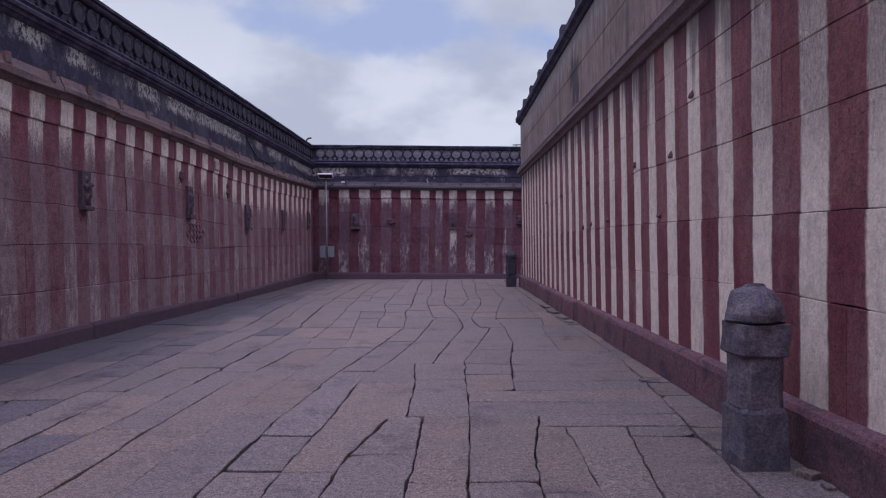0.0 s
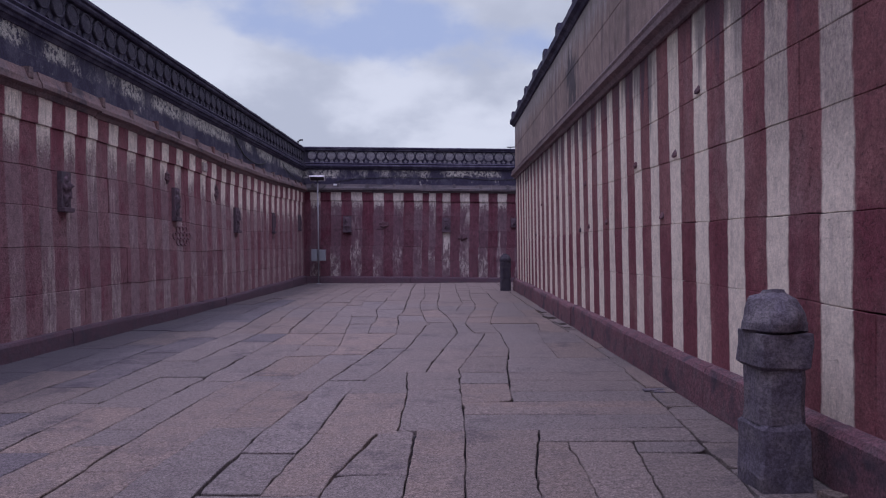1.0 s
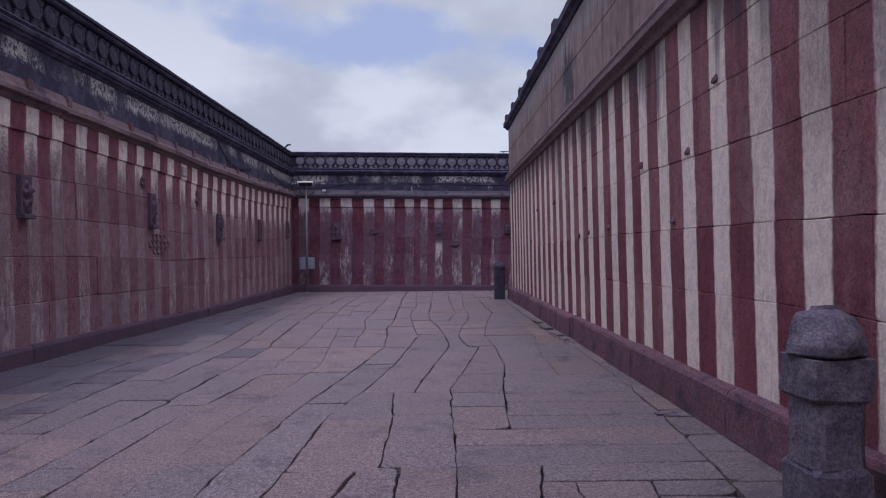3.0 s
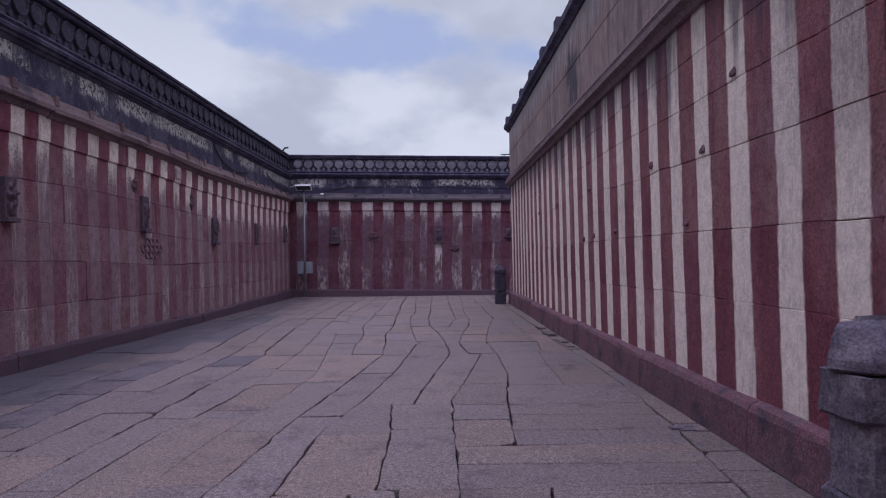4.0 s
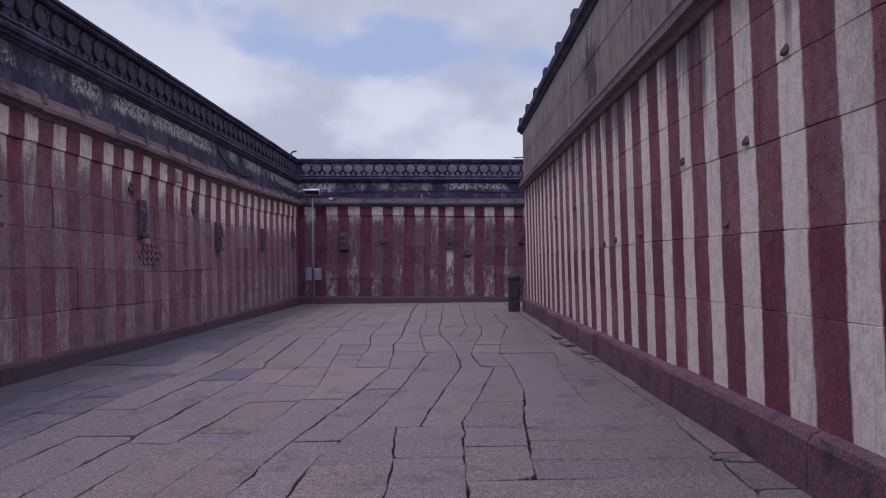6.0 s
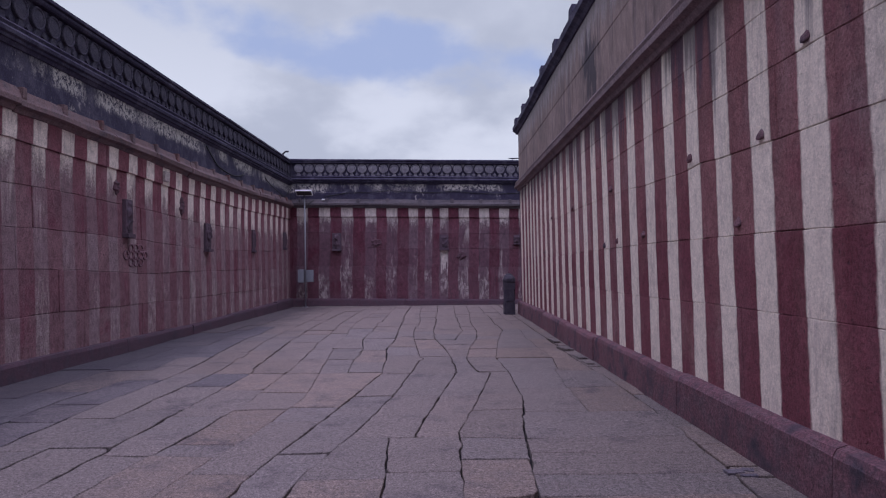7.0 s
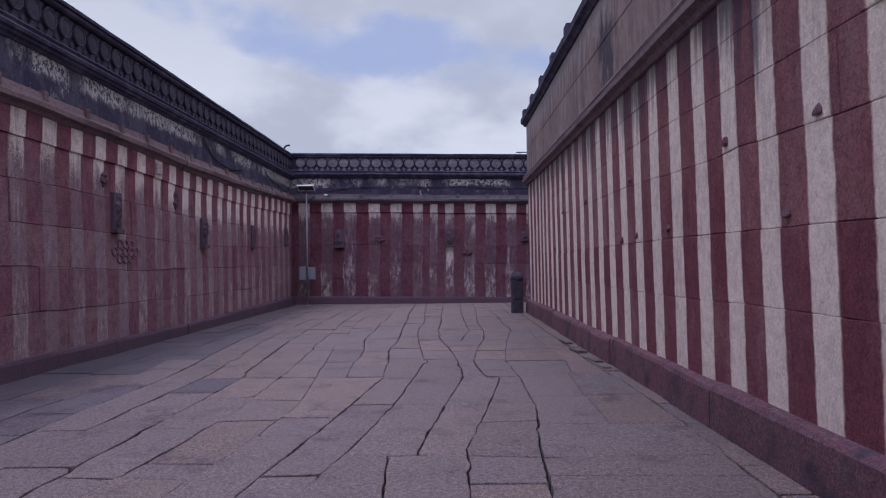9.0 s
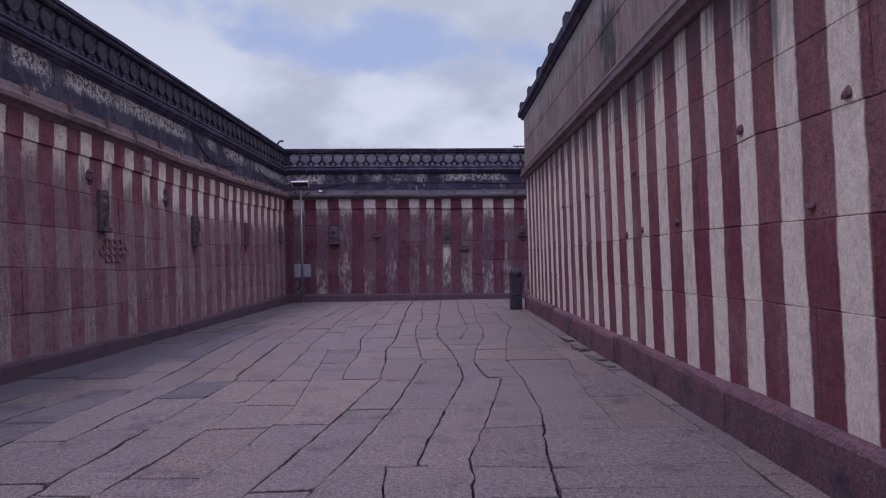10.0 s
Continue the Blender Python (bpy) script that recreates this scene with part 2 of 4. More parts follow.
def slab_stone(name, cool, warm, worn, dark, rough=0.74):
    """Worn granite paving: each slab between a cool grey and a warm brown, with coarse grain, foot wear and small dark stains."""
    m = Mat(name, rough)
    speck = m.noise(70, 4, (1, 1, 1), 0.85)
    coarse = m.noise(26, 6, (1, 1, 1), 0.80)
    mid = m.noise(5, 7, (1, 1, 1), 0.68, own=True)
    big = m.noise(1.3, 5, (1, 1, 1), 0.6)
    col = m.mix(m.math("POWER", m.rand, 1.6), cool, warm)
    col = m.mix(m.step(mid, 0.38, 0.68, 0.0, 0.75), col, worn)
    col = m.mix(1.0, col, m.grey(m.step(speck, 0.34, 0.66), 0.46, 1.52), "MULTIPLY")
    col = m.mix(1.0, col, m.grey(m.step(coarse, 0.34, 0.66), 0.66, 1.32), "MULTIPLY")
    bright = m.math("FRACT", m.math("MULTIPLY", m.rand, 7.31))
    col = m.mix(1.0, col, m.grey(bright, 0.93, 1.07), "MULTIPLY")
    stain = m.math("MULTIPLY", m.step(big, 0.48, 0.70), m.step(mid, 0.42, 0.58))
    col = m.mix(m.math("MULTIPLY", stain, dark), col, (0.050, 0.043, 0.058))
    col = m.mix(m.step(m.noise(12, 7, (1, 1, 1), 0.78, (4, 1, 2)), 0.60, 0.68, 0.0, 0.6), col, (0.045, 0.039, 0.050))
    # darker towards the foot of the old wall, with a ragged edge
    edge = m.math("ADD", m.math("SUBTRACT", m.x, m.math("MULTIPLY", m.y, 0.0085)), m.math("MULTIPLY", m.math("SUBTRACT", m.noise(1.8, 6, (1, 0.5, 1), 0.7, (2, 2, 7)), 0.5), 2.6))
    col = m.mix(m.step(edge, -3.9, -5.3, 0.0, 0.66), col, (0.046, 0.042, 0.056))
    h = m.math("ADD", m.math("MULTIPLY", speck, 0.35), m.math("ADD", m.math("MULTIPLY", coarse, 0.6), m.math("MULTIPLY", mid, 0.7)))
    return m.done(col, h, 1.0, 0.016)


mat_slab = slab_stone("granite_slab", (0.174, 0.150, 0.147), (0.214, 0.163, 0.141), (0.172, 0.141, 0.134), 0.55)
# darker, greyer slabs, used mostly in the columns next to the west wall
mat_slab_darker = slab_stone("darker_granite_slab", (0.132, 0.118, 0.130), (0.150, 0.124, 0.126), (0.120, 0.106, 0.118), 0.8)
mat_bollard = stone("dark_granite", ((0.118, 0.104, 0.136), (0.130, 0.114, 0.146), (0.190, 0.168, 0.184)), 60, 0.45, 0.8, 1.0, 1.6, 0.40)
mat_bollard_dark = stone("black_granite", ((0.052, 0.046, 0.068), (0.058, 0.05, 0.072), (0.08, 0.07, 0.088)), 60, 0.45, 0.8, 1.0)
mat_plinth = stone("red_plinth_stone", ((0.210, 0.100, 0.118), (0.150, 0.074, 0.092), (0.140, 0.094, 0.110)), 55, 1.0, 0.85, 1.0, 2.4, 0.42)
mat_plinth_l = stone("dull_plinth_stone", ((0.124, 0.070, 0.092), (0.100, 0.058, 0.078), (0.090, 0.068, 0.088)), 60, 0.6, 0.85, 0.7)
mat_cornice_l = stone("red_cornice_stone", ((0.205, 0.135, 0.138), (0.175, 0.112, 0.115), (0.145, 0.112, 0.122)), 40, 0.75, 0.85, 0.8)
mat_cornice_b = stone("grey_cornice_stone", ((0.135, 0.112, 0.125), (0.12, 0.10, 0.112), (0.105, 0.095, 0.11)), 40, 0.6, 0.85, 0.8)
mat_cornice_r = stone("mauve_cornice_stone", ((0.215, 0.152, 0.162), (0.195, 0.138, 0.148), (0.165, 0.125, 0.138)), 40, 0.3, 0.85, 0.6)
mat_relief = stone("dark_relief_stone", ((0.125, 0.080, 0.105), (0.105, 0.070, 0.092), (0.09, 0.072, 0.095)), 50, 0.6, 0.8, 0.9)
mat_relief_red = stone("painted_relief_stone", ((0.130, 0.065, 0.085), (0.125, 0.07, 0.088), (0.12, 0.08, 0.098)), 50, 0.5, 0.8, 0.9)
mat_ring = stone("faded_red_stone", ((0.21, 0.11, 0.135), (0.20, 0.105, 0.13), (0.19, 0.12, 0.14)), 50, 0.3, 0.85, 0.8)
mat_pale = stone("whitewashed_stone", ((0.46, 0.40, 0.38), (0.50, 0.43, 0.41), (0.34, 0.29, 0.29)), 50, 0.4, 0.88, 0.8)
mat_rust = stone("rusty_red_stone", ((0.185, 0.085, 0.082), (0.17, 0.09, 0.09), (0.12, 0.08, 0.08)), 50, 0.5, 0.85, 0.8)


def black_plaster(name, patches, lo, hi):
    """Mould-black lime plaster, with pale patches left between two heights, ragged and drawn downwards."""
    m = Mat(name, 0.9)
    drip = m.noise(5.0, 9, (1, 1, 0.38), 0.80)
    big = m.noise(0.75, 4, (1, 1, 0.5), 0.55, (2, 5, 0))
    grain = m.noise(45, 5, (1, 1, 1), 0.7)
    crumbs = m.noise(14, 6, (1, 1, 0.8), 0.78, (5, 5, 5))
    zz = m.math("ADD", m.z, m.math("MULTIPLY", m.math("SUBTRACT", m.math("ADD", m.math("MULTIPLY", drip, 0.6), m.math("MULTIPLY", crumbs, 0.4)), 0.5), 0.95))
    band = m.math("MULTIPLY", m.step(zz, lo, lo + 0.10), m.step(m.z, hi + 0.10, hi))
    pale = m.math("MULTIPLY", band, m.step(m.math("ADD", m.math("MULTIPLY", big, 1.3), m.math("ADD", m.math("MULTIPLY", drip, 0.4), m.math("MULTIPLY", crumbs, 0.4))), 0.90, 1.05))
    pale = m.math("MULTIPLY", pale, m.step(crumbs, 0.56, 0.47, 0.0, 1.0))
    # a few scaled-off spots lower down
    spots = m.math("MULTIPLY", m.step(m.noise(2.6, 7, (1, 1, 0.7), 0.72, (1, 2, 6)), 0.60, 0.66), m.step(crumbs, 0.44, 0.56))
    pale = m.math("MAXIMUM", pale, m.math("MULTIPLY", spots, 0.7))
    haze = m.math("MULTIPLY", m.step(m.noise(2.4, 6, (1, 1, 0.7), 0.65, (8, 1, 3)), 0.46, 0.66), 0.45)
    col = m.mix(haze, (0.044, 0.038, 0.072), (0.140, 0.128, 0.175))
    col = m.mix(m.step(m.noise(20, 6, (1, 1, 0.35), 0.75, (3, 8, 1)), 0.56, 0.70, 0.0, 0.5), col, (0.20, 0.185, 0.21))
    col = m.mix(m.math("MULTIPLY", pale, patches), col, (0.52, 0.48, 0.45))
    col = m.mix(1.0, col, m.grey(m.step(grain, 0.25, 0.75), 0.55, 1.3), "MULTIPLY")
    return m.done(col, m.math("ADD", m.math("MULTIPLY", drip, 0.6), m.math("MULTIPLY", grain, 0.4)), 0.5, 0.012)


mat_plaster = black_plaster("mouldy_plaster", 0.95, 4.30, 4.64)
mat_mould = black_plaster("mouldy_parapet", 0.0, 9.0, 9.5)
mat_disc = stone("mouldy_disc", ((0.135, 0.124, 0.165), (0.215, 0.20, 0.24), (0.31, 0.29, 0.32)), 45, 0.7, 0.9, 0.7)
mat_disc_l = stone("mouldy_disc_dark", ((0.046, 0.041, 0.066), (0.062, 0.056, 0.082), (0.088, 0.080, 0.106)), 45, 0.6, 0.9, 0.7)


def parapet_plaster():
    m = Mat("mauve_plaster", 0.88)
    drip = m.noise(4.0, 5, (1, 1, 0.10), 0.6)
    big = m.noise(0.8, 4, (1, 1, 0.7), 0.55)
    grain = m.noise(55, 4, (1, 1, 1), 0.7)
    col = m.mix(m.step(big, 0.3, 0.7), (0.222, 0.165, 0.156), (0.315, 0.232, 0.214))
    top = m.step(m.math("ADD", m.z, m.math("MULTIPLY", m.math("SUBTRACT", drip, 0.5), 1.6)), 4.95, 5.45)
    side = m.math("MULTIPLY", m.step(m.noise(3.0, 5, (1, 1, 0.08), 0.6, (2, 7, 1)), 0.50, 0.66), 0.60)
    col = m.mix(side, col, (0.10, 0.078, 0.095))
    col = m.mix(m.math("MULTIPLY", top, 0.75), col, (0.36, 0.32, 0.335))
    # one old black damp stain with a ragged outline
    ey = m.math("DIVIDE", m.math("SUBTRACT", m.math("SUBTRACT", m.y, 13.55), m.math("MULTIPLY", m.math("SUBTRACT", m.z, 4.7), 0.12)), 0.62)
    ez = m.math("DIVIDE", m.math("SUBTRACT", m.z, 4.75), 0.85)
    rr = m.math("ADD", m.math("MULTIPLY", ey, ey), m.math("MULTIPLY", ez, ez))
    rr = m.math("ADD", rr, m.math("MULTIPLY", m.math("SUBTRACT", m.noise(3.2, 5, (1, 1, 0.5), 0.65), 0.5), 3.6))
    col = m.mix(m.step(rr, 0.85, 0.1, 0.0, 0.85), col, (0.050, 0.045, 0.062))
    col = m.mix(1.0, col, m.grey(m.step(grain, 0.25, 0.75), 0.72, 1.20), "MULTIPLY")
    col = m.mix(1.0, col, m.grey(m.step(m.noise(7, 6, (1, 1, 0.6), 0.7, (1, 4, 4)), 0.3, 0.7), 0.76, 1.16), "MULTIPLY")
    col = m.mix(1.0, col, m.grey(m.rand, 0.94, 1.06), "MULTIPLY")
    return m.done(col, m.math("ADD", grain, m.math("MULTIPLY", drip, 0.5)), 0.4, 0.01)


mat_parapet = parapet_plaster()


def plain(name, colour, rough, metal=0.0, vary=0.12):
    m = Mat(name, rough)
    m.b.inputs["Metallic"].default_value = metal
    n = m.noise(14, 5, (1, 1, 0.6), 0.6)
    return m.done(m.mix(1.0, colour, m.grey(n, 1 - 2 * vary, 1 + 2 * vary), "MULTIPLY"), n, 0.15, 0.004)


mat_mortar = plain("dark_mortar", (0.085, 0.064, 0.072), 0.95)
mat_dirt = plain("dark_joint_dirt", (0.022, 0.019, 0.024), 0.95, 0, 0.2)
mat_ground = plain("dry_ground", (0.16, 0.14, 0.12), 0.95, 0, 0.2)
mat_steel = plain("galvanised_steel", (0.30, 0.30, 0.33), 0.5, 0.4)
mat_box = plain("pale_blue_sheet_metal", (0.27, 0.29, 0.33), 0.5, 0.2)
mat_lampwhite = plain("white_painted_metal", (0.75, 0.75, 0.78), 0.4)
mat_darkmetal = plain("dark_painted_metal", (0.05, 0.05, 0.055), 0.5)
mat_cable = plain("black_cable", (0.025, 0.025, 0.028), 0.6)


# ---- mesh helpers ----
def finish(name, bm, material, parent=None, label="", smooth=False):
    me = bpy.data.meshes.new(name)
    bmesh.ops.recalc_face_normals(bm, faces=bm.faces)
    bm.to_mesh(me)
    bm.free()
    if smooth:
        me.polygons.foreach_set("use_smooth", [True] * len(me.polygons))
    me.materials.append(material)
    ob = new(name, me)
    if parent:
        ob.parent = parent
    if label:
        ob["label"] = label
    return ob


def part(name, bm, material, parent, label="", smooth=False):
    return finish(name, bm, material, parent, label, smooth)


def add_box(bm, lo, hi, bevel=0.0, m=None):
    got = bmesh.ops.create_cube(bm, size=1.0)
    vs = got["verts"]
    for v in vs:
        v.co = Vector([lo[i] + (v.co[i] + 0.5) * (hi[i] - lo[i]) for i in range(3)])
    if bevel:
        es = list({e for v in vs for e in v.link_edges})
        out = bmesh.ops.bevel(bm, geom=es, offset=bevel, segments=2, profile=0.6, affect="EDGES")
        vs = list({v for f in out["faces"] for v in f.verts} | {v for v in vs if v.is_valid})
    if m is not None:
        for v in vs:
            v.co = m @ v.co
    return vs


def add_tube(bm, path, radius, sides=8):
    """A round rod along a path of points."""
    rings = []
    for i, p in enumerate(path):
        p = Vector(p)
        a, b = Vector(path[max(i - 1, 0)]), Vector(path[min(i + 1, len(path) - 1)])
        way = (b - a).normalized()
        side = way.orthogonal().normalized()
        other = way.cross(side)
        rings.append([bm.verts.new(p + radius * (math.cos(k) * side + math.sin(k) * other)) for k in np.linspace(0, 2 * math.pi, sides, endpoint=False)])
    for r0, r1 in zip(rings, rings[1:]):
        best = min(range(sides), key=lambda o: sum((r0[k].co - r1[(k + o) % sides].co).length for k in range(sides)))
        for k in range(sides):
            bm.faces.new((r0[k], r0[(k + 1) % sides], r1[(k + 1 + best) % sides], r1[(k + best) % sides]))
    bm.faces.new(rings[0]), bm.faces.new(rings[-1])


def wob(a, b, c=0.0, scale=1.0):
    """Smooth unevenness between -1 and 1."""
    return noise.noise((a * scale, b * scale, c)) * 1.6


# ---- walls ----
class Wall:
    """A straight wall: s runs along it, z up, d out of its face. at(s, z, d) gives the place."""

    def __init__(self, origin, way, out, centres, pitch, settle=None):
        self.o, self.w, self.n = Vector(origin), Vector(way).normalized(), Vector(out).normalized()
        self.c, self.pitch, self.settle = centres, pitch, settle

    def true(self, s, z, d=0.0):
        return self.o + self.w * s + self.n * d + Vector((0, 0, z))

    def at(self, s, z, d=0.0):
        """The place after the old wall's settling: a little lean along it, courses that dip."""
        if self.settle:
            ds, dz = self.settle(s, z)
            s, z = s + ds, z + dz
        return self.true(s, z, d)

    def phase(self, s):
        c = self.c
        if s < c[0]:
            return 0.5 + (s - c[0]) / self.pitch
        if s > c[-1]:
            return len(c) - 0.5 + (s - c[-1]) / self.pitch
        return 0.5 + float(np.interp(s, c, range(len(c))))


def wall_piece(name, wall, corners, material, parent, proud=0.0, depth=0.10, edge=0.006, label="", sink=0.006, low=None, top=None, shift=0.0):
    """One squared stone: its face corners (s, z), lower near, lower far, upper far, upper near, with worn edges."""
    bm = bmesh.new()
    lay = bm.loops.layers.uv.new("UVMap")
    cs, cz = sum(c[0] for c in corners) / 4, sum(c[1] for c in corners) / 4
    # each side is cut in pieces so that its edge can wander
    n = max(1, min(14, round((corners[1][0] - corners[0][0]) / 0.18)))
    m = max(1, min(3, round((corners[2][1] - corners[1][1]) / 0.3)))
    rim = []
    for i in range(4):
        (s0, z0), (s1, z1) = corners[i], corners[(i + 1) % 4]
        for k in range(n if i % 2 == 0 else m):
            f = k / (n if i % 2 == 0 else m)
            s, z = s0 + (s1 - s0) * f, z0 + (z1 - z0) * f
            if i == 0 and low:
                z = low(s)
            if i == 2 and top:
                z = top(s)
            r = 0.0 if k == 0 else 0.004
            rim.append((s + r * wob(s * 7, z * 7, 1.3), z + r * wob(s * 7, z * 7, 8.1)))
    sz = {}

    def ring(inset, d):
        out = []
        for s, z in rim:
            f = Vector((cs - s, cz - z))
            q = Vector((math.copysign(min(inset, abs(f.x)), f.x), math.copysign(min(inset, abs(f.y)), f.y)))
            v = bm.verts.new(wall.at(s + q.x, z + q.y, d))
            sz[v] = (s + q.x, z + q.y)
            out.append(v)
        return out

    rings = [ring(0, proud - depth), ring(0, proud - sink), ring(edge, proud)]
    for a, b in zip(rings, rings[1:]):
        for k in range(len(a)):
            j = (k + 1) % len(a)
            bm.faces.new((a[k], a[j], b[j], b[k]))
    top, full = rings[-1], len(rim)
    for k in range(n):
        loop = [k, k + 1]
        if k == n - 1:
            loop += list(range(n + 1, n + m))
        loop += [n + m + n - k - 1, n + m + n - k]
        if k == 0:
            loop += list(range(2 * n + m + 1, full))
        bm.faces.new([top[q % full] for q in dict.fromkeys(x % full for x in loop)])
    for f in bm.faces:
        for lp in f.loops:
            s, z = sz[lp.vert]
            lp[lay].uv = (wall.phase(s) + shift, z)
    return part(name, bm, material, parent, label)


def courses(wall, parent, s0, s1, joints, material, rng, lengths=(0.9, 2.3), gap=0.0014, name="stone_block", frieze=0.0, edge=0.006, uneven=0.002, roll=1.0, fixed={}):
    """Squared stones in courses between the joint heights."""

    def zj(i, s):
        if isinstance(joints[i], tuple):
            return float(np.interp(s, joints[i][0], joints[i][1])) + 0.006 * wob(s * 1.7, i * 3.0, 4.0) + 0.005 * wob(s * 6.3, i * 3.0, 6.0)
        if i in (0, len(joints) - 1):
            return joints[i]
        return joints[i] + roll * 0.040 * wob(s * 0.28, i * 5.0, 2.0) + 0.012 * wob(s * 1.7, i * 3.0, 4.0) + 0.007 * wob(s * 6.3, i * 3.0, 6.0)

    for i in range(len(joints) - 1):
        shift = rng.uniform(-0.028, 0.028)
        s = s0
        while s < s1 - 0.01:
            e = s + rng.uniform(*lengths)
            nxt = [q for q in fixed.get(i, ()) if q > s + 0.05]
            if nxt and e > nxt[0] - 0.5:
                e = nxt[0]
            if s1 - e < 0.6:
                e = s1
            lean = rng.uniform(-0.012, 0.012)
            g = gap * rng.uniform(0.6, 1.5)
            c = [(s + g, zj(i, s) + g), (e - g + lean, zj(i, e) + g), (e - g, zj(i + 1, e) - g), (s + g + lean * 0.6, zj(i + 1, s) - g)]
            wall_piece(name, wall, c, material, parent, rng.uniform(-uneven, uneven) + (frieze if i == len(joints) - 2 else 0.0), edge=edge * rng.uniform(0.7, 1.3), sink=edge, shift=shift, low=lambda q, i=i, g=g: zj(i, q) + g, top=lambda q, i=i, g=g: zj(i + 1, q) - g)
            s = e


def profile_run(name, wall, s0, s1, outline, material, parent, label="", step=0.45, wander=0.004):
    """A moulding: an outline of (d, z) drawn along the wall, slightly uneven."""
    bm = bmesh.new()
    lay = bm.loops.layers.uv.new("UVMap")
    n = max(1, round((s1 - s0) / step))
    rings, uvs = [], {}
    for k in range(n + 1):
        s = s0 + (s1 - s0) * k / n
        ring = []
        for j, (d, z) in enumerate(outline):
            v = bm.verts.new(wall.at(s, z + wander * wob(s * 0.9, j, 3.3), d + wander * wob(s * 0.9, j, 7.7)))
            uvs[v] = (wall.phase(s), z)
            ring.append(v)
        rings.append(ring)
    m = len(outline)
    for a, b in zip(rings, rings[1:]):
        for j in range(m):
            bm.faces.new((a[j], a[(j + 1) % m], b[(j + 1) % m], b[j]))
    bm.faces.new(rings[0]), bm.faces.new(rings[-1])
    for f in bm.faces:
        for lp in f.loops:
            lp[lay].uv = uvs[lp.vert]
    return part(name, bm, material, parent, label)


def runs_of(name, wall, s0, s1, outline, material, parent, rng, lengths, gap=0.004, lift=0.006, label="", wander=0.005):
    """A moulding cut in stones."""
    s = s0
    while s < s1 - 0.01:
        e = s + rng.uniform(*lengths)
        if s1 - e < 0.7:
            e = s1
        dz, dd = rng.uniform(-lift, lift), rng.uniform(-lift, lift)
        profile_run(name, wall, s + gap, e - gap, [(d + (dd if d > 0 else 0), z + dz) for d, z in outline], material, parent, label, 0.35, wander)
        s = e


def wall_box(name, wall, s0, s1, z0, z1, d0, d1, material, parent=None, label=""):
    return profile_run(name, wall, s0, s1, [(d0, z0), (d1, z0), (d1, z1), (d0, z1)], material, parent, label, step=4.0, wander=0.0)


RIGHT_STRIPES = [4.05, 4.84, 5.61, 6.32, 7.09, 7.82, 8.53, 9.20, 9.87, 10.59, 11.32, 12.05, 12.75, 13.48, 14.22, 14.93, 15.68, 16.40, 17.14, 17.91, 18.60, 19.30, 20.0, 20.63, 21.21, 21.90, 22.62, 23.43]
LEFT_STRIPES = [9.18, 9.92, 10.67, 11.36, 12.0, 12.72, 13.46, 14.20, 14.91, 15.68, 16.43, 17.22, 17.90, 18.67, 19.42, 20.15, 20.93, 21.63, 22.39, 23.02, 23.77, 24.50, 25.27, 25.98, 26.75, 27.48, 28.18]
BACK_STRIPES = [-5.20, -4.33, -3.50, -2.56, -1.78, -0.91, -0.37, 0.19, 0.98, 1.75, 2.52, 3.25]
BACK_Y, RIGHT_X, RIGHT_END, NEAR_END = 28.7, 2.55, 23.75, -9.0


def settle_right(s, z):
    return float(np.interp(s, (5.2, 6.5, 8.0, 12.0, 13.0), (0.0, 0.6, 1.0, 1.3, 1.6)) * np.interp(z, (0.45, 2.0, 3.5), (-0.07, 0.0, 0.06))), 0.0


LEFT_S, LEFT_Z = (11.0, 13.0, 16.0, 18.5, 21.0, 24.0, 27.5), (0.0, 0.25, 0.82, 1.44, 2.10, 2.69, 3.30, 3.68, 4.63, 5.60)
LEFT_DIP = np.array((
    (0.00, 0.00, 0.00, 0.00, 0.00, 0.00, 0.00), (0.01, 0.01, -0.01, -0.04, -0.01, 0.04, 0.09), (0.03, 0.05, 0.00, 0.00, 0.00, 0.00, 0.03),
    (0.10, 0.09, -0.01, 0.00, 0.01, 0.01, 0.03), (0.03, 0.04, -0.01, -0.10, -0.11, -0.07, 0.02), (0.01, 0.045, 0.03, -0.06, -0.06, -0.04, 0.02),
    (0.04, 0.04, 0.01, -0.05, -0.065, -0.05, 0.02), (0.07, 0.065, 0.035, -0.03, -0.03, 0.00, 0.08), (0.00, 0.00, 0.00, 0.00, 0.00, 0.00, 0.00), (0.00, 0.00, 0.00, 0.00, 0.00, 0.00, 0.00)))


def settle_left(s, z):
    rows = [float(np.interp(s, LEFT_S, row)) for row in LEFT_DIP]
    return float(np.interp(z, (0.65, 1.9, 2.9, 3.6), (0.09, 0.03, -0.03, 0.0))), float(np.interp(z, LEFT_Z, rows))


def settle_back(s, z):
    level = float(np.interp(z, (2.0, 3.3, 3.66, 4.7, 5.6), (0.0, 1.8, 1.9, -1.0, -4.0)))
    return float(np.interp(z, (0.8, 3.6), (-0.07, 0.0))), -0.017 * (s - level) * min(1.0, max(0.0, z / 0.3))


right = Wall((RIGHT_X, 0, 0), (0, 1, 0), (-1, 0, 0), RIGHT_STRIPES, 0.72, settle_right)
left = Wall((-5.93, 0, 0), (0.0085, 1, 0), (1, -0.0085, 0), LEFT_STRIPES, 0.735, settle_left)
back = Wall((0, BACK_Y, 0), (1, 0, 0), (0, -1, 0), BACK_STRIPES, 0.78, settle_back)


def structure(name, label, category="wall"):
    return tagged(new(name), label, category, kind="structure")


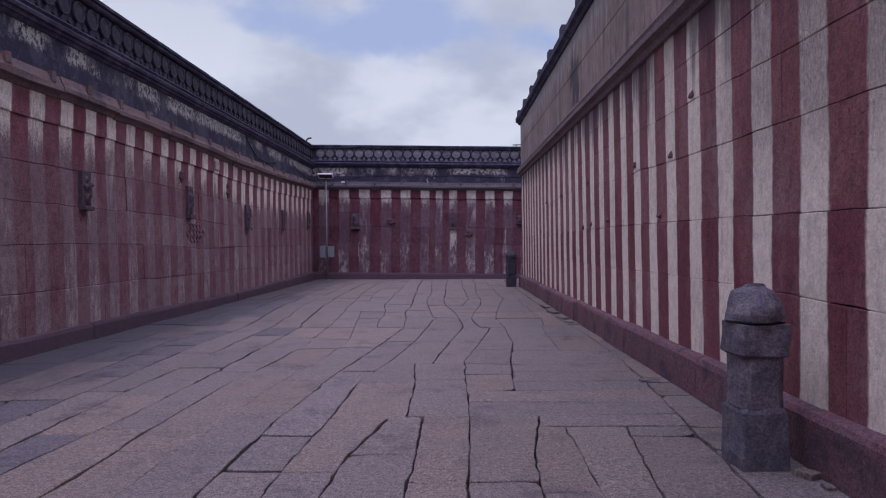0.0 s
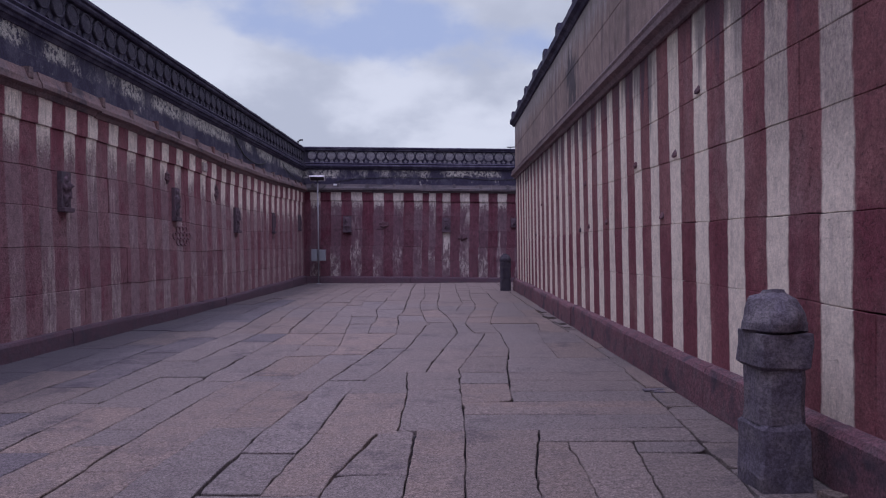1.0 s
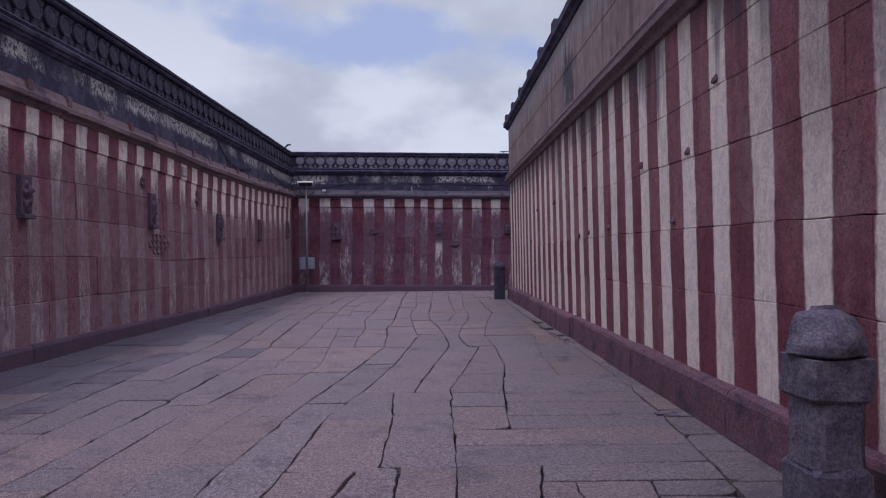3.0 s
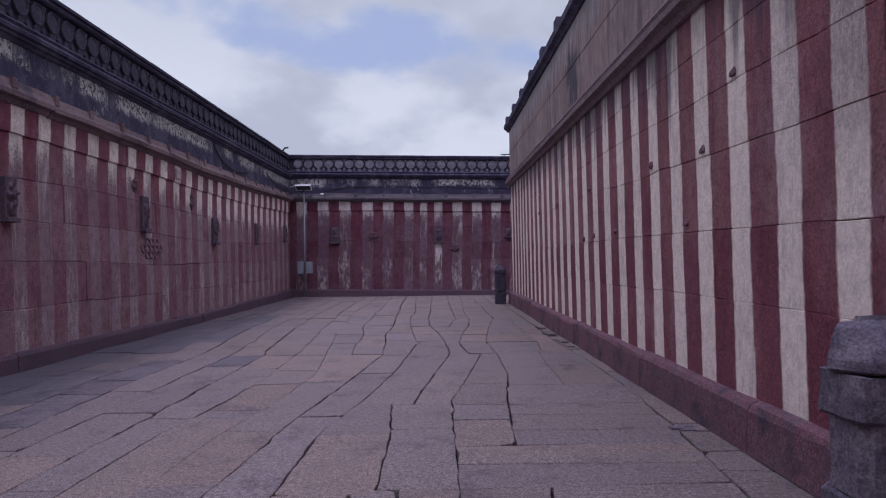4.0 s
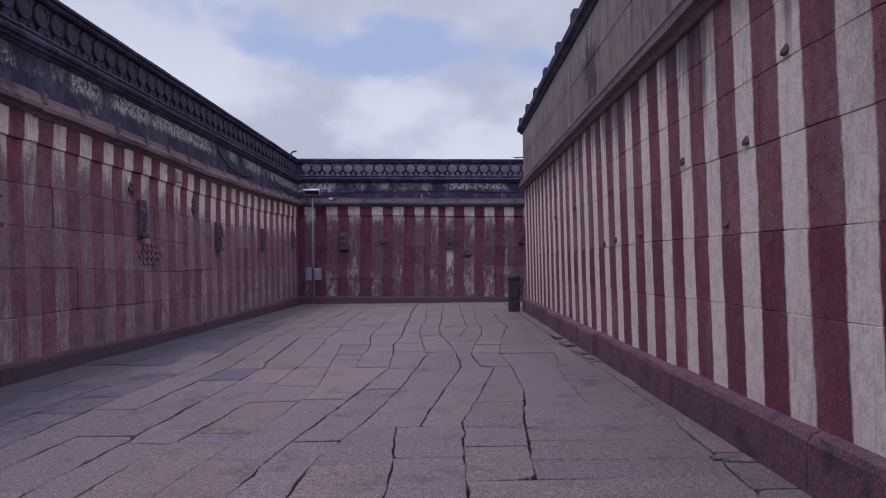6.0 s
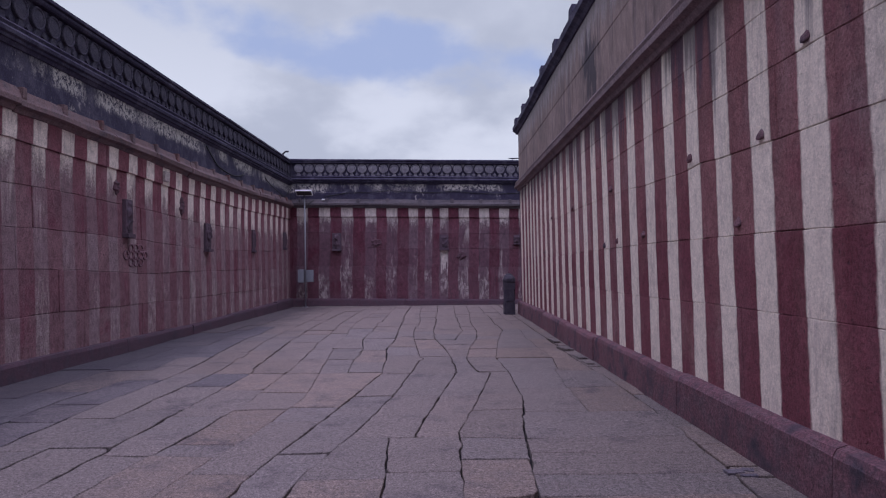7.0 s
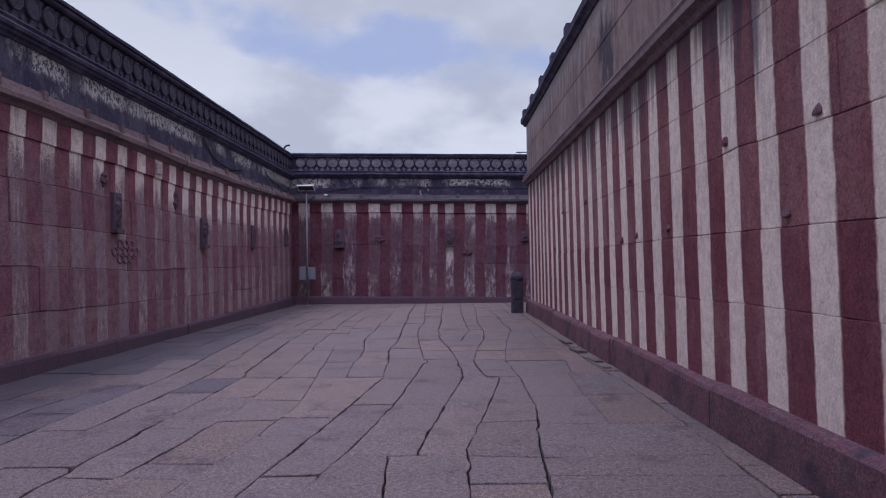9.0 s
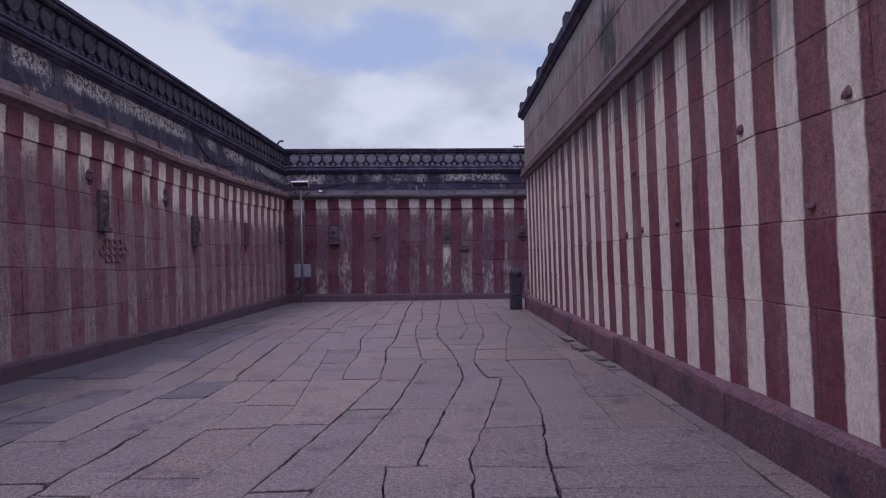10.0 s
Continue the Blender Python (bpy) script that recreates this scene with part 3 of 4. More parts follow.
# right-hand building
wall_right = structure("wall_east", "red and white striped stone temple wall with plastered parapet")
rng = random.Random(11)
wall_box("wall_core", right, NEAR_END, RIGHT_END - 0.03, 0.0, 4.0, -4.0, -0.035, mat_mortar, wall_right)
wall_box("wall_stretch", right, NEAR_END, 2.0, 0.40, 3.80, -0.03, 0.0, mat_right, wall_right)
RIGHT_JOINTS = [
    0.375,
    ((4.4, 5.25, 8.7, 10.0, 14.0, 23.0), (1.10, 1.129, 1.144, 1.12, 1.104, 1.12)),
    ((4.4, 5.4, 7.75, 10.8, 13.2, 17.0), (1.705, 1.719, 1.735, 1.745, 1.728, 1.69)),
    ((4.4, 6.45, 7.9, 9.0, 9.6, 10.8, 11.9, 13.1, 16.3), (2.40, 2.398, 2.412, 2.445, 2.423, 2.447, 2.486, 2.505, 2.49)),
    ((4.7, 5.8, 7.0, 8.5, 9.6, 10.8, 12.2, 15.0), (2.917, 2.922, 2.95, 2.948, 2.987, 3.008, 2.995, 2.98)),
    ((5.9, 8.7, 10.0, 14.4), (3.395, 3.40, 3.43, 3.425)),
    3.82]
courses(right, wall_right, 2.0, RIGHT_END, RIGHT_JOINTS, mat_right, rng, (1.5, 3.2), fixed={1: (7.62, 10.4), 3: (3.1, 5.28, 7.56, 9.56, 12.2)})
plinth = [(-0.1, 0.0), (0.115, 0.0), (0.105, 0.33), (0.085, 0.372), (0.0, 0.400), (-0.1, 0.400)]
profile_run("plinth_stone", right, NEAR_END, 2.0, plinth, mat_plinth, wall_right)
runs_of("plinth_stone", right, 2.0, RIGHT_END + 0.08, plinth, mat_plinth, wall_right, rng, (1.2, 2.9), 0.005, 0.012, "", 0.010)
cornice_low = [(-0.1, 3.80), (0.045, 3.80), (0.075, 3.86), (0.15, 3.885), (0.155, 3.955), (0.12, 3.965), (-0.1, 3.965)]
cornice_top = [(-0.1, 3.985), (0.115, 3.985), (0.135, 4.03), (0.115, 4.07), (0.03, 4.10), (-0.1, 4.10)]
runs_of("cornice_stone", right, NEAR_END, RIGHT_END + 0.10, cornice_low, mat_cornice_r, wall_right, rng, (2.5, 4.5), 0.002, 0.004)
runs_of("cornice_stone", right, NEAR_END, RIGHT_END + 0.10, cornice_top, mat_cornice_r, wall_right, rng, (2.5, 4.5), 0.002, 0.004)
wall_box("cornice_core", right, NEAR_END, RIGHT_END - 0.02, 3.95, 4.0, -0.4, 0.06, mat_mortar, wall_right)
s = NEAR_END
while s < RIGHT_END - 0.1:
    e = min(s + rng.uniform(2.6, 3.6), RIGHT_END)
    e = RIGHT_END if RIGHT_END - e < 1.0 else e
    wall_piece("parapet_panel", right, [(s + 0.003, 4.08), (e - 0.003, 4.08), (e - 0.003, 4.86), (s + 0.003, 4.86)], mat_parapet, wall_right, rng.uniform(-0.003, 0.003) + 0.02, 0.5, 0.006, sink=0.006)
    wall_piece("parapet_panel", right, [(s + 0.003, 4.865), (e - 0.003, 4.865), (e - 0.003, 5.60), (s + 0.003, 5.60)], mat_parapet, wall_right, rng.uniform(-0.003, 0.003) + 0.02, 0.5, 0.006, sink=0.006)
    s = e
coping = [(-0.5, 5.59), (0.06, 5.59), (0.10, 5.64), (0.17, 5.68), (0.175, 5.80), (0.10, 5.84), (-0.5, 5.84)]
runs_of("coping_stone", right, NEAR_END, RIGHT_END + 0.16, coping, mat_mould, wall_right, rng, (2.5, 4.0), 0.003, 0.006)
for k in range(14):
    s = 23.60 - 1.83 * k
    wall_piece("merlon", right, [(s - 0.17, 5.83), (s + 0.17, 5.83), (s + 0.15, 6.03), (s - 0.15, 6.03)], mat_mould, wall_right, 0.14, 0.36, 0.02)
wall_box("roof_slab", right, NEAR_END, RIGHT_END, 5.30, 5.55, -4.0, -0.48, mat_cornice_r, wall_right)
wall_box("end_parapet", right, RIGHT_END - 0.5, RIGHT_END, 4.0, 5.60, -4.0, -0.48, mat_parapet, wall_right)
KNOBS = ((7.15, 3.03), (7.81, 2.50), (8.25, 1.86), (9.30, 2.55), (10.88, 1.88), (12.13, 1.84), (12.40, 2.60), (15.3, 2.56), (17.66, 2.55), (12.85, 1.80), (18.77, 1.82))
for ys, zs in KNOBS:
    bm = bmesh.new()
    r = rng.uniform(0.042, 0.052)
    got = bmesh.ops.create_icosphere(bm, subdivisions=2, radius=r)
    for v in bm.verts:
        k = 1 + 0.22 * wob(v.co.x * 18 + ys, v.co.y * 18, v.co.z * 18)
        v.co = right.true(ys + v.co.y * k, zs - 0.02 + v.co.z * k * (1.15 if v.co.z > 0 else 0.7) - max(0.0, -v.co.x) * 0.45, 0.0 - v.co.x * k * 0.82)
    part("knob", bm, mat_plinth, wall_right, "worn projecting stone knob")

# left wall and back wall share one build-up
CORNICE = [(-0.1, 3.66), (0.05, 3.66), (0.09, 3.72), (0.17, 3.75), (0.175, 3.83), (0.13, 3.90), (0.10, 3.995), (-0.1, 4.0)]
LEDGE = [(-0.1, 4.63), (0.02, 4.63), (0.05, 4.68), (0.085, 4.69), (0.09, 4.735), (0.13, 4.75), (0.14, 4.80), (0.10, 4.83), (0.075, 4.86), (0.10, 4.90), (0.06, 4.94), (-0.02, 4.95), (-0.1, 4.95)]
COPING = [(-0.3, 5.45), (0.03, 5.45), (0.06, 5.475), (0.07, 5.51), (0.04, 5.535), (0.085, 5.55), (0.085, 5.60), (0.02, 5.625), (-0.3, 5.625)]


def disc_mesh(name, material):
    """A parapet ornament: a round boss with a rim, on a small flared foot. It faces -y, its back at y = 0."""
    bm = bmesh.new()
    n, r = 20, 0.172
    rows = ((r, 0.0), (r, -0.050), (r - 0.012, -0.062), (r - 0.030, -0.060), (r - 0.040, -0.044), (0.05, -0.054))
    rings = [[bm.verts.new((q * math.cos(a), d, q * math.sin(a))) for a in np.linspace(0, 2 * math.pi, n, endpoint=False)] for q, d in rows]
    for a, b in zip(rings, rings[1:]):
        for k in range(n):
            bm.faces.new((a[k], a[(k + 1) % n], b[(k + 1) % n], b[k]))
    bm.faces.new(rings[-1])
    foot = [(-0.035, -0.15), (0.035, -0.15), (0.05, -0.20), (0.10, -0.30), (-0.10, -0.30), (-0.05, -0.20)]
    f0 = [bm.verts.new((x, 0.0, z)) for x, z in foot]
    f1 = [bm.verts.new((x * 0.9, -0.045, z)) for x, z in foot]
    bm.faces.new(f1)
    for k in range(len(foot)):
        bm.faces.new((f0[k], f0[(k + 1) % 6], f1[(k + 1) % 6], f1[k]))
    bmesh.ops.recalc_face_normals(bm, faces=bm.faces)
    me = bpy.data.meshes.new(name)
    bm.to_mesh(me)
    bm.free()
    me.materials.append(material)
    return me


def leaf_mesh(name, material):
    """The pointed leaf between two bosses: a lozenge below, a small fan above."""
    bm = bmesh.new()
    for pts in ([(0, -0.30), (0.075, -0.225), (0, -0.13), (-0.075, -0.225)], [(-0.07, 0.185), (0, 0.05), (0.07, 0.185)]):
        lo = [bm.verts.new((x, 0.0, z)) for x, z in pts]
        cx, cz = sum(p[0] for p in pts) / len(pts), sum(p[1] for p in pts) / len(pts)
        hi = [bm.verts.new((cx + (x - cx) * 0.75, -0.035, cz + (z - cz) * 0.75)) for x, z in pts]
        bm.faces.new(hi)
        for k in range(len(pts)):
            j = (k + 1) % len(pts)
            bm.faces.new((lo[k], lo[j], hi[j], hi[k]))
    bmesh.ops.recalc_face_normals(bm, faces=bm.faces)
    me = bpy.data.meshes.new(name)
    bm.to_mesh(me)
    bm.free()
    me.materials.append(material)
    return me


def outer_wall(wall, parent, s0, s1, core0, material, joints, disc_mat, seed, disc_from, plinth_mat, cornice_mat, bump_mats):
    rng = random.Random(seed)
    wall_box("wall_core", wall, core0, s1, 0.0, 4.65, -0.9, -0.035, mat_mortar, parent)
    if core0 < s0:
        wall_box("wall_stretch", wall, core0, s0, joints[0], joints[-1], -0.03, 0.0, material, parent)
    courses(wall, parent, s0, s1, [joints[0] - 0.025, *joints[1:]], material, rng, (1.0, 2.3), 0.0015, "stone_block", 0.030, 0.008, 0.006, 0.35)
    base = [(-0.1, 0.0), (0.14, 0.0), (0.13, joints[0] - 0.05), (0.11, joints[0]), (-0.1, joints[0] + 0.004)]
    runs_of("plinth_stone", wall, core0, s1, base, plinth_mat, parent, rng, (1.2, 2.8), 0.005, 0.012)
    runs_of("cornice_stone", wall, core0, s1, CORNICE, cornice_mat, parent, rng, (1.6, 2.8), 0.004, 0.012, "", 0.014)
    k, s = 0, s0 + 0.4
    while s < s1 - 0.3:
        z0 = 3.86 + rng.uniform(-0.01, 0.01)
        w = rng.uniform(0.05, 0.07)
        wall_piece("cornice_tenon", wall, [(s - w, z0), (s + w, z0), (s + w * 0.8, z0 + 0.17), (s - w * 0.8, z0 + 0.17)], bump_mats[k % len(bump_mats)], parent, 0.16, 0.2, 0.02)
        s += rng.uniform(0.95, 1.25)
        k += 1
    # black plaster with one set-back line, ledge, pierced-looking parapet, coping
    profile_run("plaster_band", wall, core0, s1, [(-0.3, 3.98), (0.045, 3.98), (0.04, 4.27), (0.015, 4.285), (0.0, 4.64), (-0.3, 4.64)], mat_plaster, parent, "mould-black lime plaster with pale patches", 0.6, 0.007)
    runs_of("ledge", wall, core0, s1, LEDGE, mat_mould, parent, rng, (4, 6), 0.001, 0.003)
    profile_run("parapet", wall, core0, s1, [(-0.3, 4.94), (-0.055, 4.94), (-0.055, 5.46), (-0.3, 5.46)], mat_mould, parent, "", 1.0, 0.004)
    runs_of("coping", wall, core0, s1, COPING, mat_mould, parent, rng, (4, 6), 0.001, 0.004)
    turn = Matrix((wall.w, -wall.n, Vector((0, 0, 1)))).transposed().to_4x4()
    dm, lm = disc_mesh("disc", disc_mat), leaf_mesh("leaf", disc_mat)
    s = disc_from
    while s < s1 - 0.25:
        for nm, me, ds in (("boss", dm, 0.0), ("leaf", lm, 0.203)):
            ob = new(nm, me)
            ob.parent = parent
            ob.matrix_basis = Matrix.Translation(wall.at(s + ds, 5.25, -0.055)) @ turn @ pose(0, 0, 0, rng.uniform(-1, 1), rng.uniform(-2, 2), 0)
        s += 0.4065


LEFT_END = BACK_Y + 0.30
wall_left = structure("wall_west", "tall red and white striped stone wall with faded paint and black parapet")
outer_wall(left, wall_left, 6.5, LEFT_END, NEAR_END, mat_left, [0.25, 0.82, 1.44, 2.10, 2.69, 3.30, 3.68], mat_disc_l, 5, 7.0, mat_plinth_l, mat_cornice_l, (mat_cornice_l, mat_rust, mat_cornice_l))
wall_back = structure("wall_north", "soiled red and white striped stone wall with black boss parapet")
outer_wall(back, wall_back, -5.69, 7.5, -5.69, mat_back, [0.23, 0.91, 1.47, 2.15, 2.72, 3.31, 3.69], mat_disc, 8, -5.35, mat_plinth_l, mat_cornice_b, (mat_cornice_b,))

# plain walls that close the court behind the walk and beyond the corner
# unseen south wall, added close and tall to keep skylight off the near end
front = Wall((0, -3.6, 0), (1, 0, 0), (0, 1, 0), BACK_STRIPES, 0.78)
wall_front = structure("shade_wall_south", "unseen plain red wall closing the court, added to shade its near end")
wall_box("wall_core", front, -5.7, 2.5, 0.0, 7.0, -0.6, 0.0, mat_back, wall_front)
side = Wall((7.5, 0, 0), (0, 1, 0), (-1, 0, 0), RIGHT_STRIPES, 0.72)
wall_side = structure("wall_far_east", "plain red stone wall beyond the building corner")
wall_box("wall_core", side, 23.0, BACK_Y, 0.0, 5.5, -0.6, 0.0, mat_back, wall_side)


# ---- bollards ----
def frustum(bm, sides_lo, sides_hi, z0, z1):
    a = [bm.verts.new((x, y, z0)) for x, y in sides_lo]
    b = [bm.verts.new((x, y, z1)) for x, y in sides_hi]
    n = len(a)
    for k in range(n):
        bm.faces.new((a[k], a[(k + 1) % n], b[(k + 1) % n], b[k]))
    bm.faces.new(a), bm.faces.new(b)


def oct_ring(w, cut):
    """A square of half width w with its corners cut off."""
    c = w - cut
    return [(w, -c), (w, c), (c, w), (-c, w), (-w, c), (-w, -c), (-c, -w), (c, -w)]


def roughened(bm, amount, seed, cuts=3):
    bmesh.ops.subdivide_edges(bm, edges=bm.edges[:], cuts=cuts, use_grid_fill=True)
    bmesh.ops.triangulate(bm, faces=[f for f in bm.faces if len(f.verts) > 4])
    for v in bm.verts:
        p = v.co * 6
        v.co += Vector((wob(p.x, p.y, p.z + seed), wob(p.y, p.z, p.x + seed + 9), 0.6 * wob(p.z, p.x, p.y + seed + 4))) * amount


def bollard(m, seed, k=1.0, label="", slim=1.0, mt=None):
    root = tagged(new("stone_bollard"), label, "bollard", "stone bollards along the wall")
    root.matrix_basis = m
    bm = bmesh.new()
    frustum(bm, oct_ring(0.160 * k, 0.012), oct_ring(0.156 * k, 0.012), 0.0, 0.38)
    frustum(bm, oct_ring(0.156 * k, 0.012), oct_ring(0.140 * k, 0.045), 0.38, 0.42)
    roughened(bm, 0.011, seed)
    part("base", bm, mt or mat_bollard, root)
    bm = bmesh.new()
    frustum(bm, oct_ring(0.146 * k * slim, 0.046), oct_ring(0.143 * k * slim, 0.046), 0.41, 0.77)
    roughened(bm, 0.009, seed + 3)
    part("shaft", bm, mt or mat_bollard, root)
    bm = bmesh.new()
    frustum(bm, oct_ring(0.140 * k, 0.04), oct_ring(0.160 * k, 0.014), 0.74, 0.765)
    frustum(bm, oct_ring(0.162 * k, 0.014), oct_ring(0.160 * k, 0.014), 0.765, 0.965)
    roughened(bm, 0.011, seed + 5)
    part("collar", bm, mt or mat_bollard, root)
    bm = bmesh.new()
    n = 9
    rows = ((0.160, 0.962), (0.186, 0.980), (0.188, 1.030), (0.170, 1.10), (0.128, 1.178), (0.074, 1.205), (0.064, 1.228))
    rings = [[bm.verts.new((q * k * math.cos(a) * (1 + 0.08 * abs(math.sin(2 * a))), q * k * math.sin(a) * (1 + 0.08 * abs(math.sin(2 * a))), z)) for a in np.linspace(0, 2 * math.pi, n, endpoint=False)] for q, z in rows]
    for a, b in zip(rings, rings[1:]):
        for i in range(n):
            bm.faces.new((a[i], a[(i + 1) % n], b[(i + 1) % n], b[i]))
    bm.faces.new(rings[0]), bm.faces.new(rings[-1])
    roughened(bm, 0.022, seed + 7, 3)
    part("cap", bm, mt or mat_bollard, root, "chipped rounded stone cap")
    return root


bollard(pose(2.135, 4.81, 0.0, 0, 0, 3), 1, 1.0, "worn dark granite bollard with rounded cap beside striped wall")
bollard(pose(2.14, 23.45, 0.0, 0, 0, 4), 31, 1.0, "dark granite bollard at the corner of the building", 1.12, mat_bollard_dark)


# ---- carved reliefs on the walls ----
def relief(wall, s, z0, z1, width, depth, seed, slab=True, material=None, label=""):
    """A carved panel: a thick backing slab with a plain standing lump of carving, on a small sill."""
    root = tagged(new("carved_relief"), label, "relief", "carved reliefs on the walls")
    rng = random.Random(seed)
    mt = material or mat_relief
    root.location = wall.true(s, z0, 0)
    back_m = Matrix.Translation(-root.location)
    turn = Matrix((wall.w, -wall.n, Vector((0, 0, 1)))).transposed().to_4x4()
    m = back_m @ Matrix.Translation(wall.true(s, z0, 0)) @ turn
    h, w = z1 - z0, width / 2
    if slab:
        bm = bmesh.new()
        add_box(bm, (-w, -depth * 0.55, 0.0), (w, 0.03, h), 0.012)
        for v in bm.verts:
            v.co = m @ v.co
        part("slab", bm, mt, root)
        bm = bmesh.new()
        add_box(bm, (-w * 1.05, -depth, 0.0), (w * 1.05, 0.03, h * 0.11), 0.012)
        for v in bm.verts:
            v.co = m @ v.co
        part("sill", bm, mt, root)
    bm = bmesh.new()
    bmesh.ops.create_icosphere(bm, subdivisions=4, radius=1.0)
    for v in bm.verts:
        a, b = wob(v.co.x * 1.6 + seed, v.co.z * 3.2, 0.5), wob(v.co.x * 3.5, v.co.z * 6.5, seed + 2.0)
        wide = 0.78 + 0.24 * wob(seed * 1.7, v.co.z * 3.0, 4.0)
        v.co = Vector((v.co.x * w * wide * (1 + 0.2 * a), -depth * (0.5 if slab else 0.0) + v.co.y * depth * (0.42 + 0.30 * a + 0.34 * b), h * (0.53 + 0.43 * v.co.z)))
    for v in bm.verts:
        v.co = m @ v.co
    part("carving", bm, mt, root, smooth=True)
    return root


SLAB_LABEL = "dark carved stone panel set on the faded striped wall"
for i, (s, z0, z1, w, d) in enumerate(((11.11, 2.08, 2.71, 0.26, 0.12), (15.42, 2.10, 2.82, 0.28, 0.12), (19.65, 1.92, 2.63, 0.34, 0.13), (23.69, 1.98, 2.68, 0.25, 0.10), (27.72, 2.16, 2.80, 0.28, 0.10))):
    relief(left, s, z0, z1, w, d, 20 + i, True, None, SLAB_LABEL)
relief(left, 15.05, 2.84, 3.16, 0.24, 0.07, 31, False, mat_relief_red, "small worn carving on the faded striped wall")
relief(left, 18.08, 2.66, 3.16, 0.28, 0.10, 32, False, mat_relief_red, "tall narrow carving on the faded striped wall")
relief(back, -3.90, 2.10, 2.78, 0.34, 0.12, 41, True, None, "dark carved stone panel on the soiled wall")
relief(back, -2.38, 2.22, 2.56, 0.46, 0.10, 42, False, mat_relief_red, "low carved animal shape on the soiled wall")
relief(back, 0.19, 2.08, 2.68, 0.34, 0.12, 43, True, None, "carved stone niche panel on a white stripe")
relief(back, 0.85, 1.69, 2.03, 0.48, 0.10, 44, False, mat_relief_red, "low carved animal shape on the soiled wall")
relief(back, 2.98, 2.27, 2.64, 0.26, 0.10, 45, True, None, "small carved stone panel near the building corner")


def knot_relief(wall, s, z):
    root = tagged(new("knot_relief"), "interlaced ring carving painted red on the striped wall", "relief", "carved reliefs on the walls")
    turn = Matrix((wall.w, -wall.n, Vector((0, 0, 1)))).transposed().to_4x4()
    root.matrix_basis = Matrix.Translation(wall.true(s, z, 0.0)) @ turn
    for row, (zz, n) in enumerate(((0.13, 3), (0.0, 5), (-0.13, 3))):
        for k in range(n):
            bm = bmesh.new()
            cx = (k - (n - 1) / 2) * 0.20
            loop = [(cx + 0.088 * math.cos(a), -0.008, zz + 0.075 * math.sin(a)) for a in np.linspace(0, 2 * math.pi, 17)]
            add_tube(bm, loop, 0.017, 6)
            part("ring", bm, mat_ring, root, smooth=True)
    return root


knot_relief(left, 15.80, 1.78)
# small boss under the cornice
bm = bmesh.new()
add_box(bm, (-0.13, -0.09, 0.0), (0.13, 0.02, 0.22), 0.03)
boss = finish("wall_boss", bm, mat_pale)
boss.matrix_basis = Matrix.Translation(left.true(17.12, 3.36, 0)) @ Matrix((left.w, -left.n, Vector((0, 0, 1)))).transposed().to_4x4()
tagged(boss, "small whitewashed stone boss under the cornice", "boss")


# ---- lamp pole, boxes, cables ----
def lamp_pole():
    root = tagged(new("solar_lamp"), "grey steel pole with flat lamp panel and two switch boxes", "street lamp")
    root.location = (-5.03, 28.30, 0.0)
    bm = bmesh.new()
    add_tube(bm, [(0, 0, 0), (0, 0, 2.0), (-0.01, 0, 4.12)], 0.028, 12)
    part("pole", bm, mat_steel, root, smooth=True)
    bm = bmesh.new()
    add_box(bm, (-0.09, -0.09, 0.0), (0.09, 0.09, 0.02), 0.004)
    part("base_plate", bm, mat_steel, root)
    tilt = pose(-0.02, -0.05, 4.30, -26, 0, 0)
    bm = bmesh.new()
    add_box(bm, (-0.28, -0.15, -0.02), (0.28, 0.15, 0.02), 0.006, tilt)
    panel = part("solar_panel", bm, mat_darkmetal, root, "dark panel with a pale metal edge")
    bm = bmesh.new()
    for lo, hi in (((-0.30, -0.175, -0.03), (0.30, -0.15, 0.03)), ((-0.30, 0.15, -0.03), (0.30, 0.175, 0.03)), ((-0.30, -0.15, -0.03), (-0.28, 0.15, 0.03)), ((0.28, -0.15, -0.03), (0.30, 0.15, 0.03))):
        add_box(bm, lo, hi, 0.0, tilt)
    part("panel_frame", bm, mat_lampwhite, panel)
    bm = bmesh.new()
    add_tube(bm, [(-0.01, 0, 4.10), (-0.02, -0.05, 4.22), (-0.02, -0.09, 4.32)], 0.028, 8)
    part("bracket", bm, mat_darkmetal, root)
    bm = bmesh.new()
    add_tube(bm, [(0, 0, 3.70), (0.16, -0.02, 3.88), (0.34, -0.05, 4.02)], 0.018, 8)
    part("arm", bm, mat_darkmetal, root)
    for x0, x1, z0, z1 in ((-0.27, -0.045, 0.93, 1.42), (0.045, 0.30, 0.95, 1.40)):
        bm = bmesh.new()
        add_box(bm, (x0, -0.10, z0), (x1, 0.08, z1), 0.012)
        bx = part("switch_box", bm, mat_box, root, "pale blue sheet metal box")
        bm = bmesh.new()
        add_box(bm, (x0 + 0.02, -0.112, z0 + 0.025), (x1 - 0.02, -0.098, z1 - 0.025), 0.004)
        part("box_door", bm, mat_box, bx)
    return root


lamp_pole()


def flood_light():
    root = tagged(new("flood_light"), "small white flood light on the back wall cornice", "lamp")
    root.location = (-4.38, 28.62, 4.0)
    bm = bmesh.new()
    add_box(bm, (-0.065, -0.07, 0.03), (0.065, 0.05, 0.10), 0.015)
    part("housing", bm, mat_lampwhite, root)
    bm = bmesh.new()
    add_tube(bm, [(0, -0.02, 0.0), (0, -0.03, 0.06)], 0.02, 8)
    part("foot", bm, mat_darkmetal, root)
    return root


flood_light()


